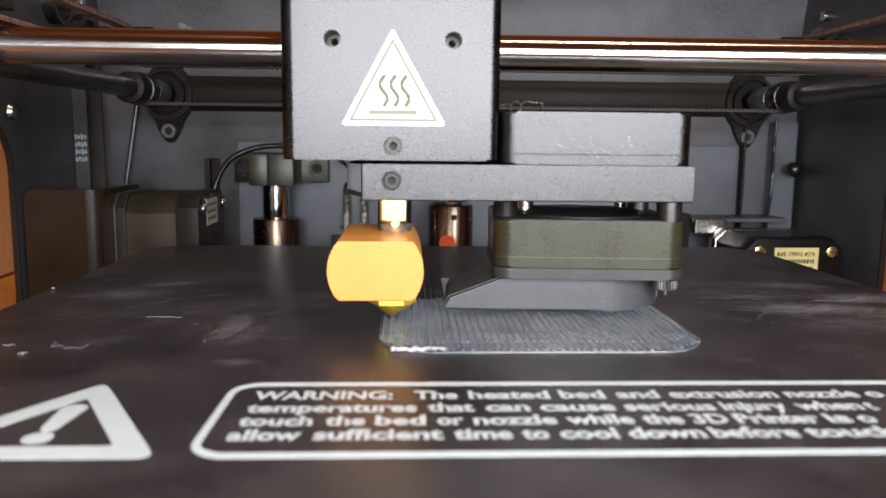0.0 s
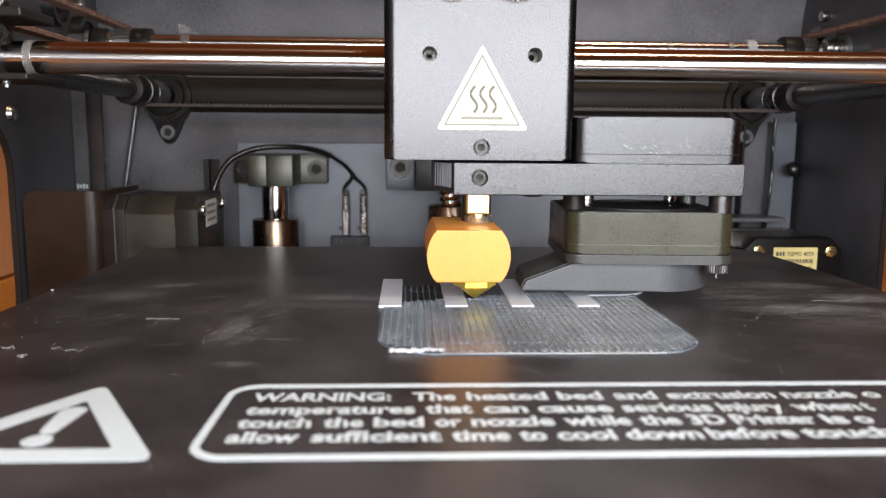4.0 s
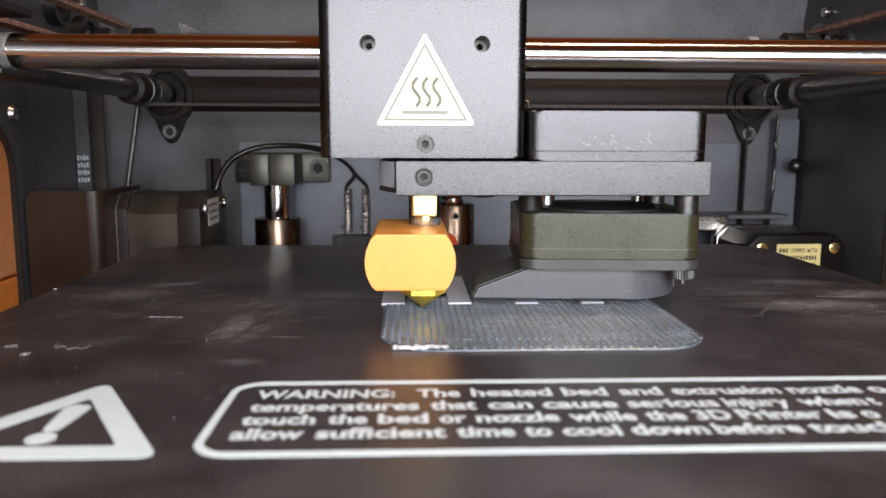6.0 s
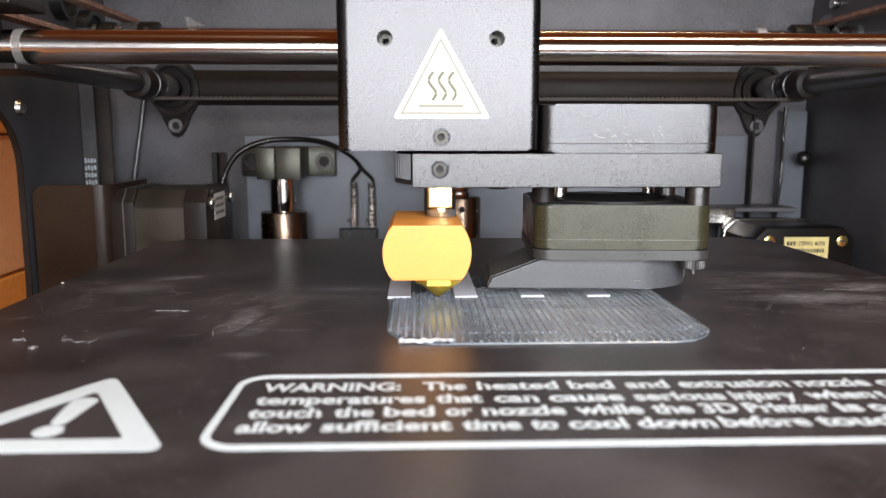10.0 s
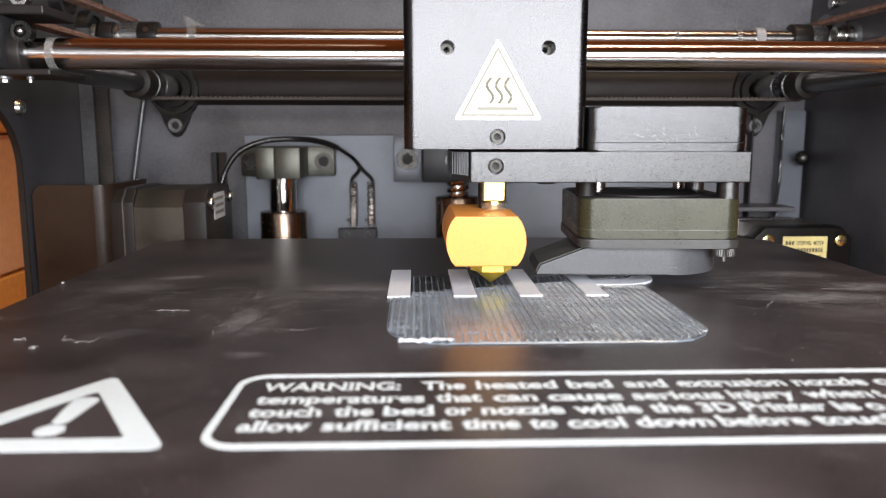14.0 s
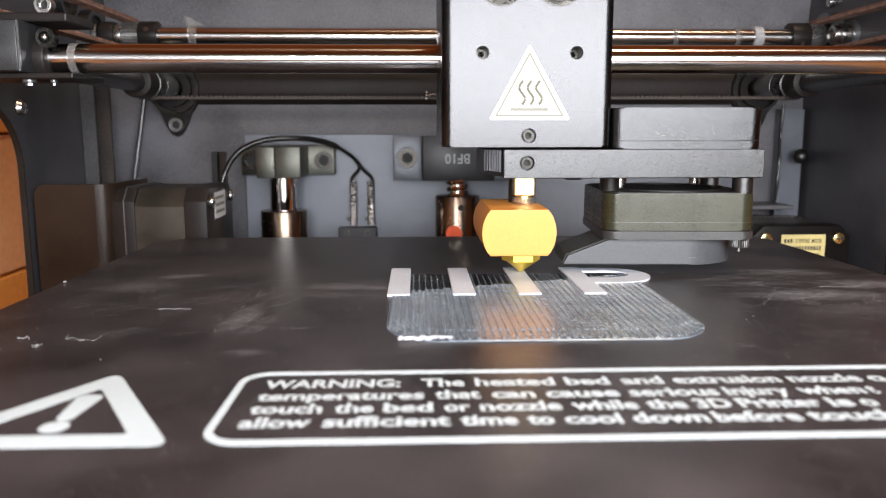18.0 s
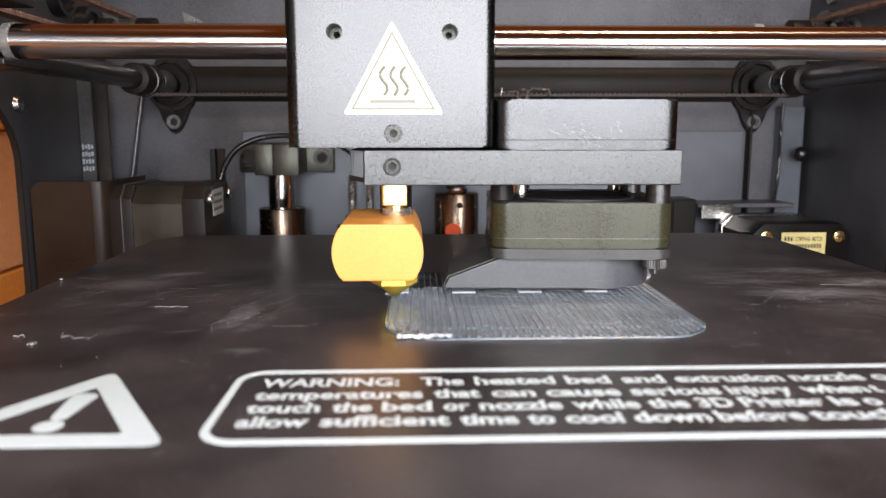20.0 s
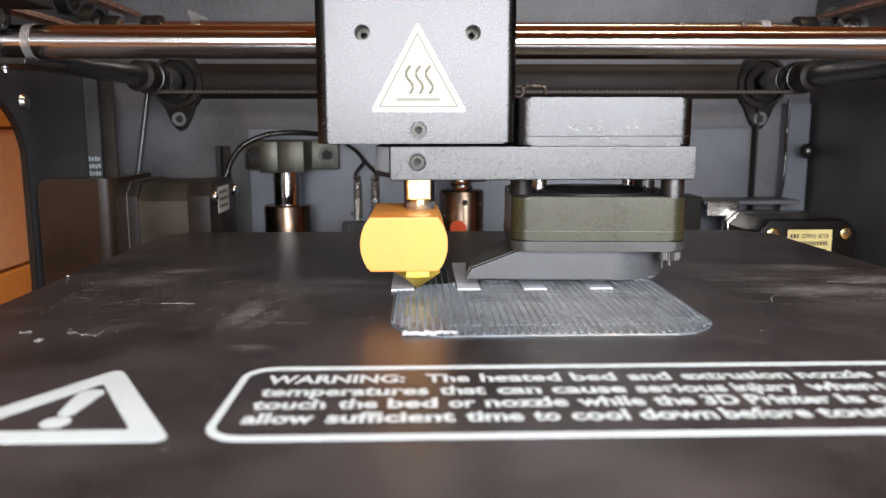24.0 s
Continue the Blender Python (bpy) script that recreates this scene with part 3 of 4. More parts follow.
    bowl_i = [(44.2, 204.0)] + [(50.4 + 5.2 * math.cos(radians(a)), 199.3 + 4.7 * math.sin(radians(a))) for a in range(90, -91, -12)] + [(44.2, 194.6)]
    ring(bm, [(a - X, b - Y) for a, b in bowl_o], [(a - X, b - Y) for a, b in bowl_i], "z", 0.03, 0.58)
    part("letter_bowl", bm, WHITEPLA, p, "solid white raised curve")
    rng = random.Random(3)
    bm = B()
    pts = [(-3.6 + i * 0.66 - X, 137.6 + rng.uniform(-0.5, 0.5) - Y, 0.45) for i in range(16)]
    tube(bm, smooth_line(pts, 3), 0.38, 8)
    for i in range(9):
        m = Matrix.Translation((-3.4 + rng.uniform(0, 9.6) - X, 137.4 + rng.uniform(-0.5, 0.7) - Y, 0.6)) @ Matrix.Diagonal((rng.uniform(0.3, 0.8), 0.38, 0.3, 1))
        bmesh.ops.create_icosphere(bm, subdivisions=2, radius=1, matrix=m)
    part("blobbed_edge", bm, BLOB, p, "white blobbed plastic along the front edge", True)
    return p


printed_part()


# ---- print head, its origin at the nozzle's tip ----
def print_head():
    h = thing("print_head", (-4, 163, 0.8), "black anodised printer head with heat warning label, fans and brass nozzle", "print head")
    F = -8.5
    z0 = -0.8
    car = part("carriage", prism(B(), rrect(-21.3, 21.5, F, 44, 2.6, 6), "z", 33.9 + z0, 92 + z0, 0.4), ANOD, h, "", True)
    bm = B()
    for x in (-11.2, 12.1):
        cyl(bm, (x, F - 2, 57 + z0), (x, F + 14, 57 + z0), 1.65, 28)
    cyl(bm, (0.5, F - 2, 36.7 + z0), (0.5, F + 3.6, 36.7 + z0), 1.9, 28)
    for x in (-6.6, 7.6):
        cyl(bm, (x, F - 2, 74.4 + z0), (x, F + 1.5, 74.4 + z0), 6.4, 40)
    cut(car, bm)
    # label with the hot surface sign
    lab = part("warning_label", prism(B(), [(0.7, 58.7 + z0), (0.4, 58.9 + z0), (0.1, 58.7 + z0), (-9.3, 41.3 + z0), (-9.35, 40.9 + z0), (-9.0, 40.6 + z0), (10.2, 40.6 + z0), (10.55, 40.9 + z0), (10.5, 41.3 + z0)], "y", F - 0.15, F - 0.01), LABELWHITE, h, "white triangular hot surface label")
    part("label_border", ring(B(), [(0.4, 57.3 + z0), (-8.15, 41.5 + z0), (9.2, 41.5 + z0)], [(0.4, 56.3 + z0), (-7.4, 41.95 + z0), (8.45, 41.95 + z0)], "y", F - 0.2, F - 0.14), LABELGREY, lab)
    part("label_field", prism(B(), [(0.4, 56.8 + z0), (-7.8, 41.7 + z0), (8.8, 41.7 + z0)], "y", F - 0.18, F - 0.14), LABELCREAM, lab)
    for dx in (-1.85, 0.25, 2.35):
        bm = B()
        tube(bm, [(0.5 + dx + 0.72 * math.sin(k / 30 * 6.6), F - 0.12, 44.4 + z0 + 5.8 * k / 30) for k in range(31)], 0.34, 8)
        part("heat_wave", bm, LABELGREY, lab)
    part("base_line", box(B(), -4.2, 5.1, F - 0.24, F - 0.17, 42.85 + z0, 43.55 + z0), LABELGREY, lab)
    # round covers at the top, the two deep screws and the small one below
    for x in (-6.6, 7.6):
        cov = part("round_cover", ring(B(), circle(x, 74.4 + z0, 6.35, 40), circle(x, 74.4 + z0, 6.0, 40), "y", F - 0.3, F + 1.4), SCREWGREY, h, "thin dark rim of a round cover", True)
        part("backing", prism(B(), circle(x, 74.4 + z0, 6.0, 40), "y", F + 1.0, F + 1.4), ZINC, cov)
        part("lens", cyl(B(), (x, F + 0.98, 74.4 + z0), (x, F - 0.5, 74.4 + z0), 5.98, 40, 4.2), COLLAR, cov, "clear domed lens", True)
    for x in (-11.2, 12.1):
        part("sunk_screw", ring(B(), circle(x, 57 + z0, 1.55), circle(x, 57 + z0, 0.75), "y", F + 5.5, F + 9), CAPSCREW, h)
    socket_screw("socket_screw", h, 0.5, F + 3.6, 36.7 + z0, 1.42, CAPSCREW, 3.0)
    # mounting bar
    bar = part("mounting_bar", box(B(), -5.7, 60.9, F, 33, 26.0 + z0, 33.3 + z0, 0.3), GRAINY, h, "grainy dark cast mounting bar", True)
    cut(bar, cyl(B(), (0.2, F - 2, 29.9 + z0), (0.2, F + 3.6, 29.9 + z0), 1.9, 28))
    socket_screw("socket_screw", h, 0.2, F + 3.6, 29.9 + z0, 1.42, CAPSCREW, 3.0)
    sink = part("heat_sink", prism(B(), [(-5.74, -5), (-9.6, 5), (-9.6, 31), (-5.74, 31)], "z", 26.3 + z0, 33.1 + z0, 0.3), ANODBLACK, h, "black finned heat sink end")
    for k in range(7):
        u = k / 6
        part("fin", box(B(), -6.5 - 3.0 * u, -6.0 - 3.0 * u, -4.9 + 9.0 * u, -4.3 + 9.0 * u, 27.5 + z0, 33.0 + z0), ANODBLACK, sink)
    # upper fan
    fan = part("upper_fan", prism(B(), rrect(21.6, 60.4, F + 0.3, 31, 3.2, 6), "z", 33.32 + z0, 43.7 + z0, 0.5), CAST, h, "dark grey square fan housing", True)
    part("fan_seam", ring(B(), rrect(21.5, 60.5, F + 0.2, 31.1, 3.2, 6), rrect(22, 60, F + 0.7, 30.6, 3.0, 6), "z", 35.3 + z0, 35.5 + z0), PLASTIC, h)
    rng = random.Random(17)
    bm = B()
    for i in range(26):
        x, z, a = rng.gauss(40, 3.5), rng.gauss(37.2, 1.2) + z0, rng.gauss(-0.5, 0.4)
        ln, w = rng.uniform(0.5, 2.2), rng.uniform(0.02, 0.07)
        c, d = math.cos(a), math.sin(a)
        bm.faces.new([bm.verts.new((x + c * u - d * v, F + 0.28, z + d * u + c * v)) for u, v in ((0, 0), (ln * 0.5, -w), (ln, 0), (ln * 0.5, w))])
    part("scuff_marks", bm, LABELGREY, h, "pale scuffs on the fan housing")
    bm = B()
    for i in range(70):
        x, z = rng.uniform(-20, 20), rng.uniform(35, 62) + z0
        if abs(x - 0.5) < 11.5 - 0.55 * (z - 38) and z > 38:
            continue
        r = rng.uniform(0.06, 0.16)
        bm.faces.new([bm.verts.new((x + r * u, F - 0.012, z + r * v)) for u, v in ((-1, 0), (0, -0.7), (1, 0), (0, 0.6))])
    part("surface_pits", bm, SCREWGREY, h, "tiny dark pits in the coating")
    # lower blower with its lid and duct, turned a little against the carriage
    skew = Matrix.Rotation(radians(-3.5), 3, "Z")

    def skewed(bm):
        bmesh.ops.rotate(bm, cent=(21.5, F, 0), matrix=skew, verts=bm.verts)
        return bm

    G = F + 4.0
    blower = part("blower_housing", skewed(prism(B(), rrect(21.0, 60.2, G, 34, 3.8, 6), "z", 12.1 + z0, 21.9 + z0, 0.4)), BLOWER, h, "dark olive-grey square blower housing", True)
    part("blower_inlet", skewed(ring(B(), circle(40.5, 14, 16, 40), circle(40.5, 14, 13.5, 40), "z", 21.9 + z0, 22.4 + z0)), PLASTIC, blower)
    part("housing_seam", skewed(ring(B(), rrect(20.95, 60.25, G - 0.05, 34.05, 3.8, 6), rrect(21.4, 59.8, G + 0.4, 33.6, 3.6, 6), "z", 14.24 + z0, 14.3 + z0)), FLANGEGREY, blower, "fine pale parting line")
    lid = part("blower_lid", skewed(prism(B(), rrect(20.8, 60.6, G - 0.2, 34.2, 3.8, 6), "z", 9.75 + z0, 11.95 + z0, 0.3)), LIDGREY, h, "smooth grey blower lid", True)
    part("blower_gap", skewed(prism(B(), rrect(21.4, 59.8, G + 0.4, 33.6, 3.6, 6), "z", 11.8 + z0, 12.2 + z0)), PLASTIC, h)
    D = F + 5.9
    pts = [(10.9, 2.8), (59.4, 2.8), (59.4, 9.73), (23.4, 9.73), (11.8, 5.2), (11.0, 3.2)]
    duct = part("air_duct", prism(B(), [(a, b + z0) for a, b in pts], "y", D, 18, 0.3), DUCT, h, "smooth grey plastic air duct", True)
    bend = [(43.0, D - 2), (62, D - 2), (62, D + 16)] + [(43.0 + 15.5 * math.cos(radians(a)), D + 15.5 - 15.5 * math.sin(radians(a))) for a in range(0, 91, 6)]
    cut(duct, prism(B(), bend, "z", 1 + z0, 12 + z0))
    skewed_mesh = bmesh.new()
    skewed_mesh.from_mesh(duct.data)
    bmesh.ops.rotate(skewed_mesh, cent=(21.5 * MM, F * MM, 0), matrix=skew, verts=skewed_mesh.verts)
    skewed_mesh.to_mesh(duct.data)
    skewed_mesh.free()
    duct.data.set_sharp_from_angle(angle=radians(9))
    slope = [(10.85, 3.4), (11.65, 5.35), (23.2, 9.85)]
    part("duct_top", skewed(prism(B(), [(a, b + z0) for a, b in slope] + [(a - 0.1, b + 0.25 + z0) for a, b in slope[::-1]], "y", D + 0.25, 18.2, 0.0)), DUCTTOP, h, "grainy black sloped duct cover")
    part("duct_scuff", skewed(tube(B(), [(43.8, D - 0.01, 4.7 + z0), (44.6, D - 0.03, 4.85 + z0), (45.4, D + 0.03, 4.75 + z0), (45.5, D + 0.05, 4.5 + z0)], 0.06, 6)), LABELGREY, duct, "small pale nick")
    for x, y in ((57.4, -4.0), (58.5, 22)):
        part("standoff", cyl(B(), (x, y, 21.8 + z0), (x, y, 26.02 + z0), 2.6, 20), DARKSTEEL, h, "", True)
    part("standoff", cyl(B(), (24.4, 4, 21.8 + z0), (24.4, 4, 26.02 + z0), 2.6, 20), PLASTIC, h, "", True)
    part("standoff", cyl(B(), (30.5, 18, 21.8 + z0), (30.5, 18, 26.02 + z0), 2.2, 20), ZINC, h, "bright metal spacer", True)
    part("standoff", cyl(B(), (55.4, 26, 21.8 + z0), (55.4, 26, 26.02 + z0), 1.5, 20), ZINC, h, "bright metal spacer", True)
    part("under_screw", cyl(B(), (13.6, 0, 25.2 + z0), (13.6, 0, 26.02 + z0), 2.2, 20, None, 0.2), PLASTIC, h, "flat black screw head", True)
    part("blower_top", skewed(prism(B(), rrect(21.8, 59.4, G + 1.0, 33, 3.6, 6), "z", 21.88 + z0, 22.02 + z0)), SHADEBLACK, h)
    bm = B()
    seg = 60
    knurl = [(57.7 + (2.7 if i % 2 else 2.55) * math.cos(2 * math.pi * i / seg), -3.2 + (2.7 if i % 2 else 2.55) * math.sin(2 * math.pi * i / seg)) for i in range(seg)]
    prism(bm, knurl, "z", 7.45 + z0, 9.75 + z0, 0.3, 2)
    cyl(bm, (57.7, -3.2, 6.1 + z0), (57.7, -3.2, 7.3 + z0), 0.5, 10)
    part("knurled_screw", bm, KNURL, h, "knurled dark cap screw")
    # hot end
    arc = []
    r, cz, cx = 9.1, 13.25 + z0, -2.65
    a0 = math.asin(5.75 / r)
    for s in (1, -1):
        for k in range(13):
            a = (-a0 + 2 * a0 * k / 12) if s == 1 else (math.pi - a0 + 2 * a0 * k / 12)
            arc.append((cx + r * math.cos(a), cz + r * math.sin(a)))
    blk = part("heater_block", prism(B(), arc, "y", -17, 13, 0.35), BLOCK, h, "golden yellow heater block with rounded sides", True)
    part("heat_break", prism(B(), rrect(-2.35, 3.3, -2.8, 2.8, 0.5, 3), "z", 21.2 + z0, 26.02 + z0, 0.2, 1), BRASS, h, "bright brass square heat break", True)
    part("heat_break_neck", cyl(B(), (0.6, 0, 18.95 + z0), (0.6, 0, 21.25 + z0), 2.3, 28, None, 0.2), BRASS, h, "", True)
    part("heat_break_ring", ring(B(), circle(0.8, 0.2, 3.3, 32), circle(0.8, 0.2, 2.6, 32), "z", 18.98 + z0, 20.7 + z0), COLLAR, h, "clear ring round the brass neck", True)
    part("heat_break_sleeve", cyl(B(), (0.6, 4.2, 18.95 + z0), (0.6, 4.2, 26.02 + z0), 3.6, 24), DARKSTEEL, h, "", True)
    part("nozzle", prism(B(), circle(0.1, 0.0, 5.15, 6, 0.0), "z", 3.7 + z0, 7.6 + z0, 0.25, 1), NOZZLE, h, "brass hexagon nozzle")
    part("nozzle_cone", cyl(B(), (0.1, 0, 3.75 + z0), (0, 0, 0.7 + z0), 4.4, 28, 0.4), NOZZLE, h, "", True)
    for ob in (car, bar, fan, blower, lid, duct, blk):
        even(ob)
    return h


HEAD = print_head()


# ---- gantry ----
def gantry():
    g = thing("gantry_rod", (22, 182, 58), "polished steel cross rod on dark slider blocks", "rod")
    part("rod", cyl(B(), (-134, 0, 0), (150, 0, 0), 4.0, 40), RODSTEEL, g, "", True)
    for side, x0, x1 in ((-1, -150, -124.8), (1, 130, 152)):
        b = part("slider_block", box(B(), x0, x1, -12, 2, -4.4, 8.8, 0.5), ANODBLACK, g, "dark machined slider block", True)
        part("bearing_case", cyl(B(), (x1 - 2, 0, 0), (x1 + (3 if side < 0 else -24), 0, 0), 6.4, 28, None, 0.6), PLASTIC, b, "", True)
        inward = x1 + 3.6 if side < 0 else x0 - 3.6
        part("face_plate", box(B(), x0 + 1.5, x1 - 0.5, -12.9, -12.02, -4.2, 8.6, 0.3), ANODBLACK, b, "", True)
        part("edge_strip", box(B(), x1 - 0.45, x1 + 0.1, -12.95, -12.0, -4.3, 8.7, 0.1, 1), FLANGEGREY, b, "worn bright edge")
        for dz, rr in ((5.0, 2.6), (13.5, 2.3)):
            socket_screw("clamp_screw", b, inward, -3, dz, rr, CAPSCREW if dz < 9 else ZINC, 3.0)
        bm = B()
        bmesh.ops.create_uvsphere(bm, u_segments=14, v_segments=8, radius=1.1, matrix=Matrix.Translation((inward, -6.0, 5.0)))
        part("bright_stud", bm, ZINC, b, "bright rounded stud end", True)
        part("belt_clamp", box(B(), x0 + 2, inward + 7, -8, 10, 8.82, 11.2, 0.5), PLASTIC, b)
        part("lower_plate", box(B(), x0, inward + 8, -9, 12, -6.0, -4.42, 0.4), PLASTIC, b)
        for dx, rr in ((-1.2, 1.8), (5.2, 0.9)):
            bm = cyl(B(), (x1 + dx, -6, -6.9), (x1 + dx, -6, -6.0), rr, 20, None, 0.15)
            cyl(bm, (x1 + dx, -6, -7.7), (x1 + dx, -6, -6.8), rr * 0.6, 6)
            part("nut", bm, FLANGEGREY, b, "small bright flanged nut", True)
    part("clear_collar", ring(B(), circle(0, 0, 4.25, 32), circle(0, 0, 4.02, 32), "x", -116.6, -114.6), TAPE, g, "milky plastic collar")
    return g


GANTRY = gantry()


def bearing_collar(name, parent, x0, x1, r, mat, y=0, z=0, bev=0.4):
    return part(name, cyl(B(), (x0, y, z), (x1, y, z), r, 32, None, bev), mat, parent, "", True)


def toothed(x0, x1, r0, r1, n):
    bm = B()
    pts = []
    for i in range(n):
        for k, rr in ((0, r1), (0.45, r1), (0.5, r0), (0.95, r0)):
            a = 2 * math.pi * (i + k) / n
            pts.append((rr * math.cos(a), rr * math.sin(a)))
    return prism(bm, pts, "x", x0, x1)


def rear_shaft():
    s = thing("drive_shaft", (20, 361, 80), "polished steel drive shaft with toothed pulleys and collars", "shaft")
    part("shaft", cyl(B(), (-166, 0, 0), (171.5, 0, 0), 4.0, 36), RODSTEEL, s, "", True)
    bearing_collar("bushing", s, -166.6, -160.6, 5.0, FLANGEGREY)
    part("thrust_ring", toothed(-160.5, -159.6, 5.6, 6.1, 26), SCREWGREY, s)
    bearing_collar("hub", s, -159.5, -153.6, 6.1, PLASTIC)
    bearing_collar("spacer", s, -153.5, -150.4, 4.9, ZINC)
    part("pulley", toothed(-150.3, -142.8, 5.0, 6.0, 20), SPROCKET, s, "fine-toothed grey pulley")
    bearing_collar("pulley_hub", s, -142.7, -134.4, 6.3, PLASTIC)
    part("set_screw", cyl(B(), (-138.5, -5.9, 2), (-138.5, -6.5, 2.2), 1.3, 12), ZINC, s)
    part("clear_ring", ring(B(), circle(0, 0, 4.7, 32), circle(0, 0, 4.02, 32), "x", -121, -117.6), TAPE, s)
    part("tape_end", prism(B(), [(-122.4, 4.4), (-117.5, 4.5), (-113.5, 4.3), (-121.2, 8.2), (-123.2, 8.6)], "y", -0.2, 0.0), TAPE, s, "curled end of clear tape")
    for x, w, r in ((97.0, 2.2, 4.2), (125.6, 2.2, 4.4), (134.3, 4.0, 4.9)):
        part("clear_ring", ring(B(), circle(0, 0, r, 32), circle(0, 0, 4.02, 32), "x", x, x + w), TAPE if w < 3 else BLOB, s)
    bearing_collar("pulley_hub", s, 151, 159.6, 6.6, PLASTIC)
    part("set_screw", cyl(B(), (155, -6.2, -3), (155, -6.8, -3.3), 1.3, 12), ZINC, s)
    part("pulley", toothed(159.7, 166.8, 4.7, 6.0, 14), SPROCKET, s, "toothed bright steel pulley")
    bearing_collar("spacer", s, 166.9, 171.4, 4.6, ZINC)
    part("bright_ring", ring(B(), circle(0, 0, 5.4, 32), circle(0, 0, 4.0, 32), "x", 169.0, 170.4), STEEL, s, "", True)


rear_shaft()


def end_bearing(x, y, z, r, d, mat):
    b = thing("shaft_bearing", (x, y, z), "round dark shaft bearing on the case wall", "bearing", "shaft bearings on the side walls")
    part("outer_ring", ring(B(), circle(0, 0, r, 36), circle(0, 0, r * 0.8, 36), "x", 0, 5 * d), mat, b, "", True)
    part("inner_ring", ring(B(), circle(0, 0, r * 0.8, 36), circle(0, 0, r * 0.45, 36), "x", 0, 4 * d), PLASTIC, b, "", True)
    part("bolt", cyl(B(), (0, 0, r + 5), (3 * d, 0, r + 5), 2.4, 16, None, 0.3), ZINC, b, "", True)


end_bearing(-147, 361, 80, 11, 1, DARKSTEEL)
end_bearing(-147, 335, 92, 9, 1, DARKSTEEL)
end_bearing(192, 361, 80, 11, -1, FLANGEGREY)


def idler_stub():
    s = thing("idler_stub", (192, 344, 79.5), "short bright steel stub with rings on the case wall", "bearing")
    part("pin", cyl(B(), (-9.5, 0, 0), (0, 0, 0), 3.9, 32, None, 0.3), ZINC, s, "", True)
    part("bright_ring", ring(B(), circle(0, 0, 4.7, 32), circle(0, 0, 3.92, 32), "x", -5.8, -4.6), STEEL, s, "", True)
    part("outer_ring", ring(B(), circle(0, 0, 6.0, 36), circle(0, 0, 4.2, 36), "x", -2.2, 0), FLANGEGREY, s, "", True)


idler_stub()


def belt_run(name, parent, x0, x1, z, y0, y1, mat, teeth):
    """A flat belt along y, with teeth on the side named by the sign of teeth."""
    bm = B()
    box(bm, x0, x1, y0, y1, z - 0.5, z + 0.5)
    y = y0 + 0.5
    while y < y1 - 1:
        box(bm, x0, x1, y, y + 1.0, z + (0.5 if teeth > 0 else -1.2), z + (1.2 if teeth > 0 else -0.5))
        y += 2.0
    return part(name, bm, mat, parent)


for x in (-127.2, 184.3):
    b = thing("timing_belt", (x, 200, 80), "brown-lit rubber timing belt running front to rear", "belt", "timing belts along the sides")
    belt_run("upper_run", b, -3, 3, 6.9, -160, 161, BROWNBELT, -1)
    belt_run("lower_run", b, -3, 3, -6.9, -160, 161, BROWNBELT, 1)
    half = [radians(-90 + 180 * k / 16) for k in range(17)]
    arc = [(161 + 7.4 * math.cos(a), 7.4 * math.sin(a)) for a in half] + [(161 + 6.4 * math.cos(a), 6.4 * math.sin(a)) for a in half[::-1]]
    part("end_turn", prism(B(), arc, "x", -3, 3), BROWNBELT, b)


def side_rod(x):
    r = thing("side_rod", (x, 200, 58), "polished steel guide rod running front to rear along the case", "rod", "guide rods along the sides")
    part("rod", cyl(B(), (0, -170, 0), (0, 183.5, 0), 4.0, 32), SHADEDSTEEL, r, "", True)
    part("black_sleeve", cyl(B(), (0, 128, 0), (0, 150, 0), 6.4, 32, None, 0.5), PLASTIC, r, "", True)
    part("pulley", cyl(B(), (0, 139, 0), (0, 147, 0), 7.0, 32, None, 0.4), DARKSTEEL, r, "", True)
    part("bright_collar", cyl(B(), (0, 152, 0), (0, 168, 0), 5.9, 32, None, 0.6), FLANGEGREY, r, "", True)
    f = thing("flange_bearing", (x, 378, 58), "dark diamond-shaped flange bearing bolted to the rear wall", "bearing", "flange bearings on the rear wall")
    pts = []
    for i in range(40):
        a = 2 * math.pi * i / 40
        rr = 12.2
        c, s = math.cos(a), math.sin(a)
        k = abs(s)
        z = s * (rr + max(0, (k - 0.75)) / 0.25 * 10.5)
        pts.append((c * rr * (1 if k < 0.8 else 0.95), z))
    part("flange", prism(B(), pts, "y", 2.0, 5.9, 0.5), PLASTIC, f, "", True)
    part("bearing_ring", ring(B(), circle(0, 0, 12.0, 40), circle(0, 0, 10.4, 40), "y", -1, 3.0), SCREWGREY, f, "", True)
    part("inner_ring", ring(B(), circle(0, 0, 8.6, 40), circle(0, 0, 5.2, 40), "y", -1.5, 3.0), PLASTIC, f, "", True)
    for dz in (-17.2, 17.2):
        socket_screw("flange_bolt", f, 0, 2.5, dz, 3.3, FLANGEGREY, 2.2)


side_rod(-115.0)
side_rod(165.5)


# ---- belts at the rear ----
def cross_belt():
    b = thing("cross_belt", (26, 343, 57.3), "black rubber timing belt loop across the rear of the case", "belt")
    for nm, z, up in (("upper_run", 11.0, False), ("lower_run", -5.4, True)):
        bm = B()
        box(bm, -141, 139, -3, 3, z - 0.5, z + 0.5)
        x = -140
        while x < 138:
            box(bm, x, x + 1.0, -3, 3, z + (0.5 if up else -0.95), z + (0.95 if up else -0.5))
            x += 2.0
        part(nm, bm, BELT, b)


cross_belt()


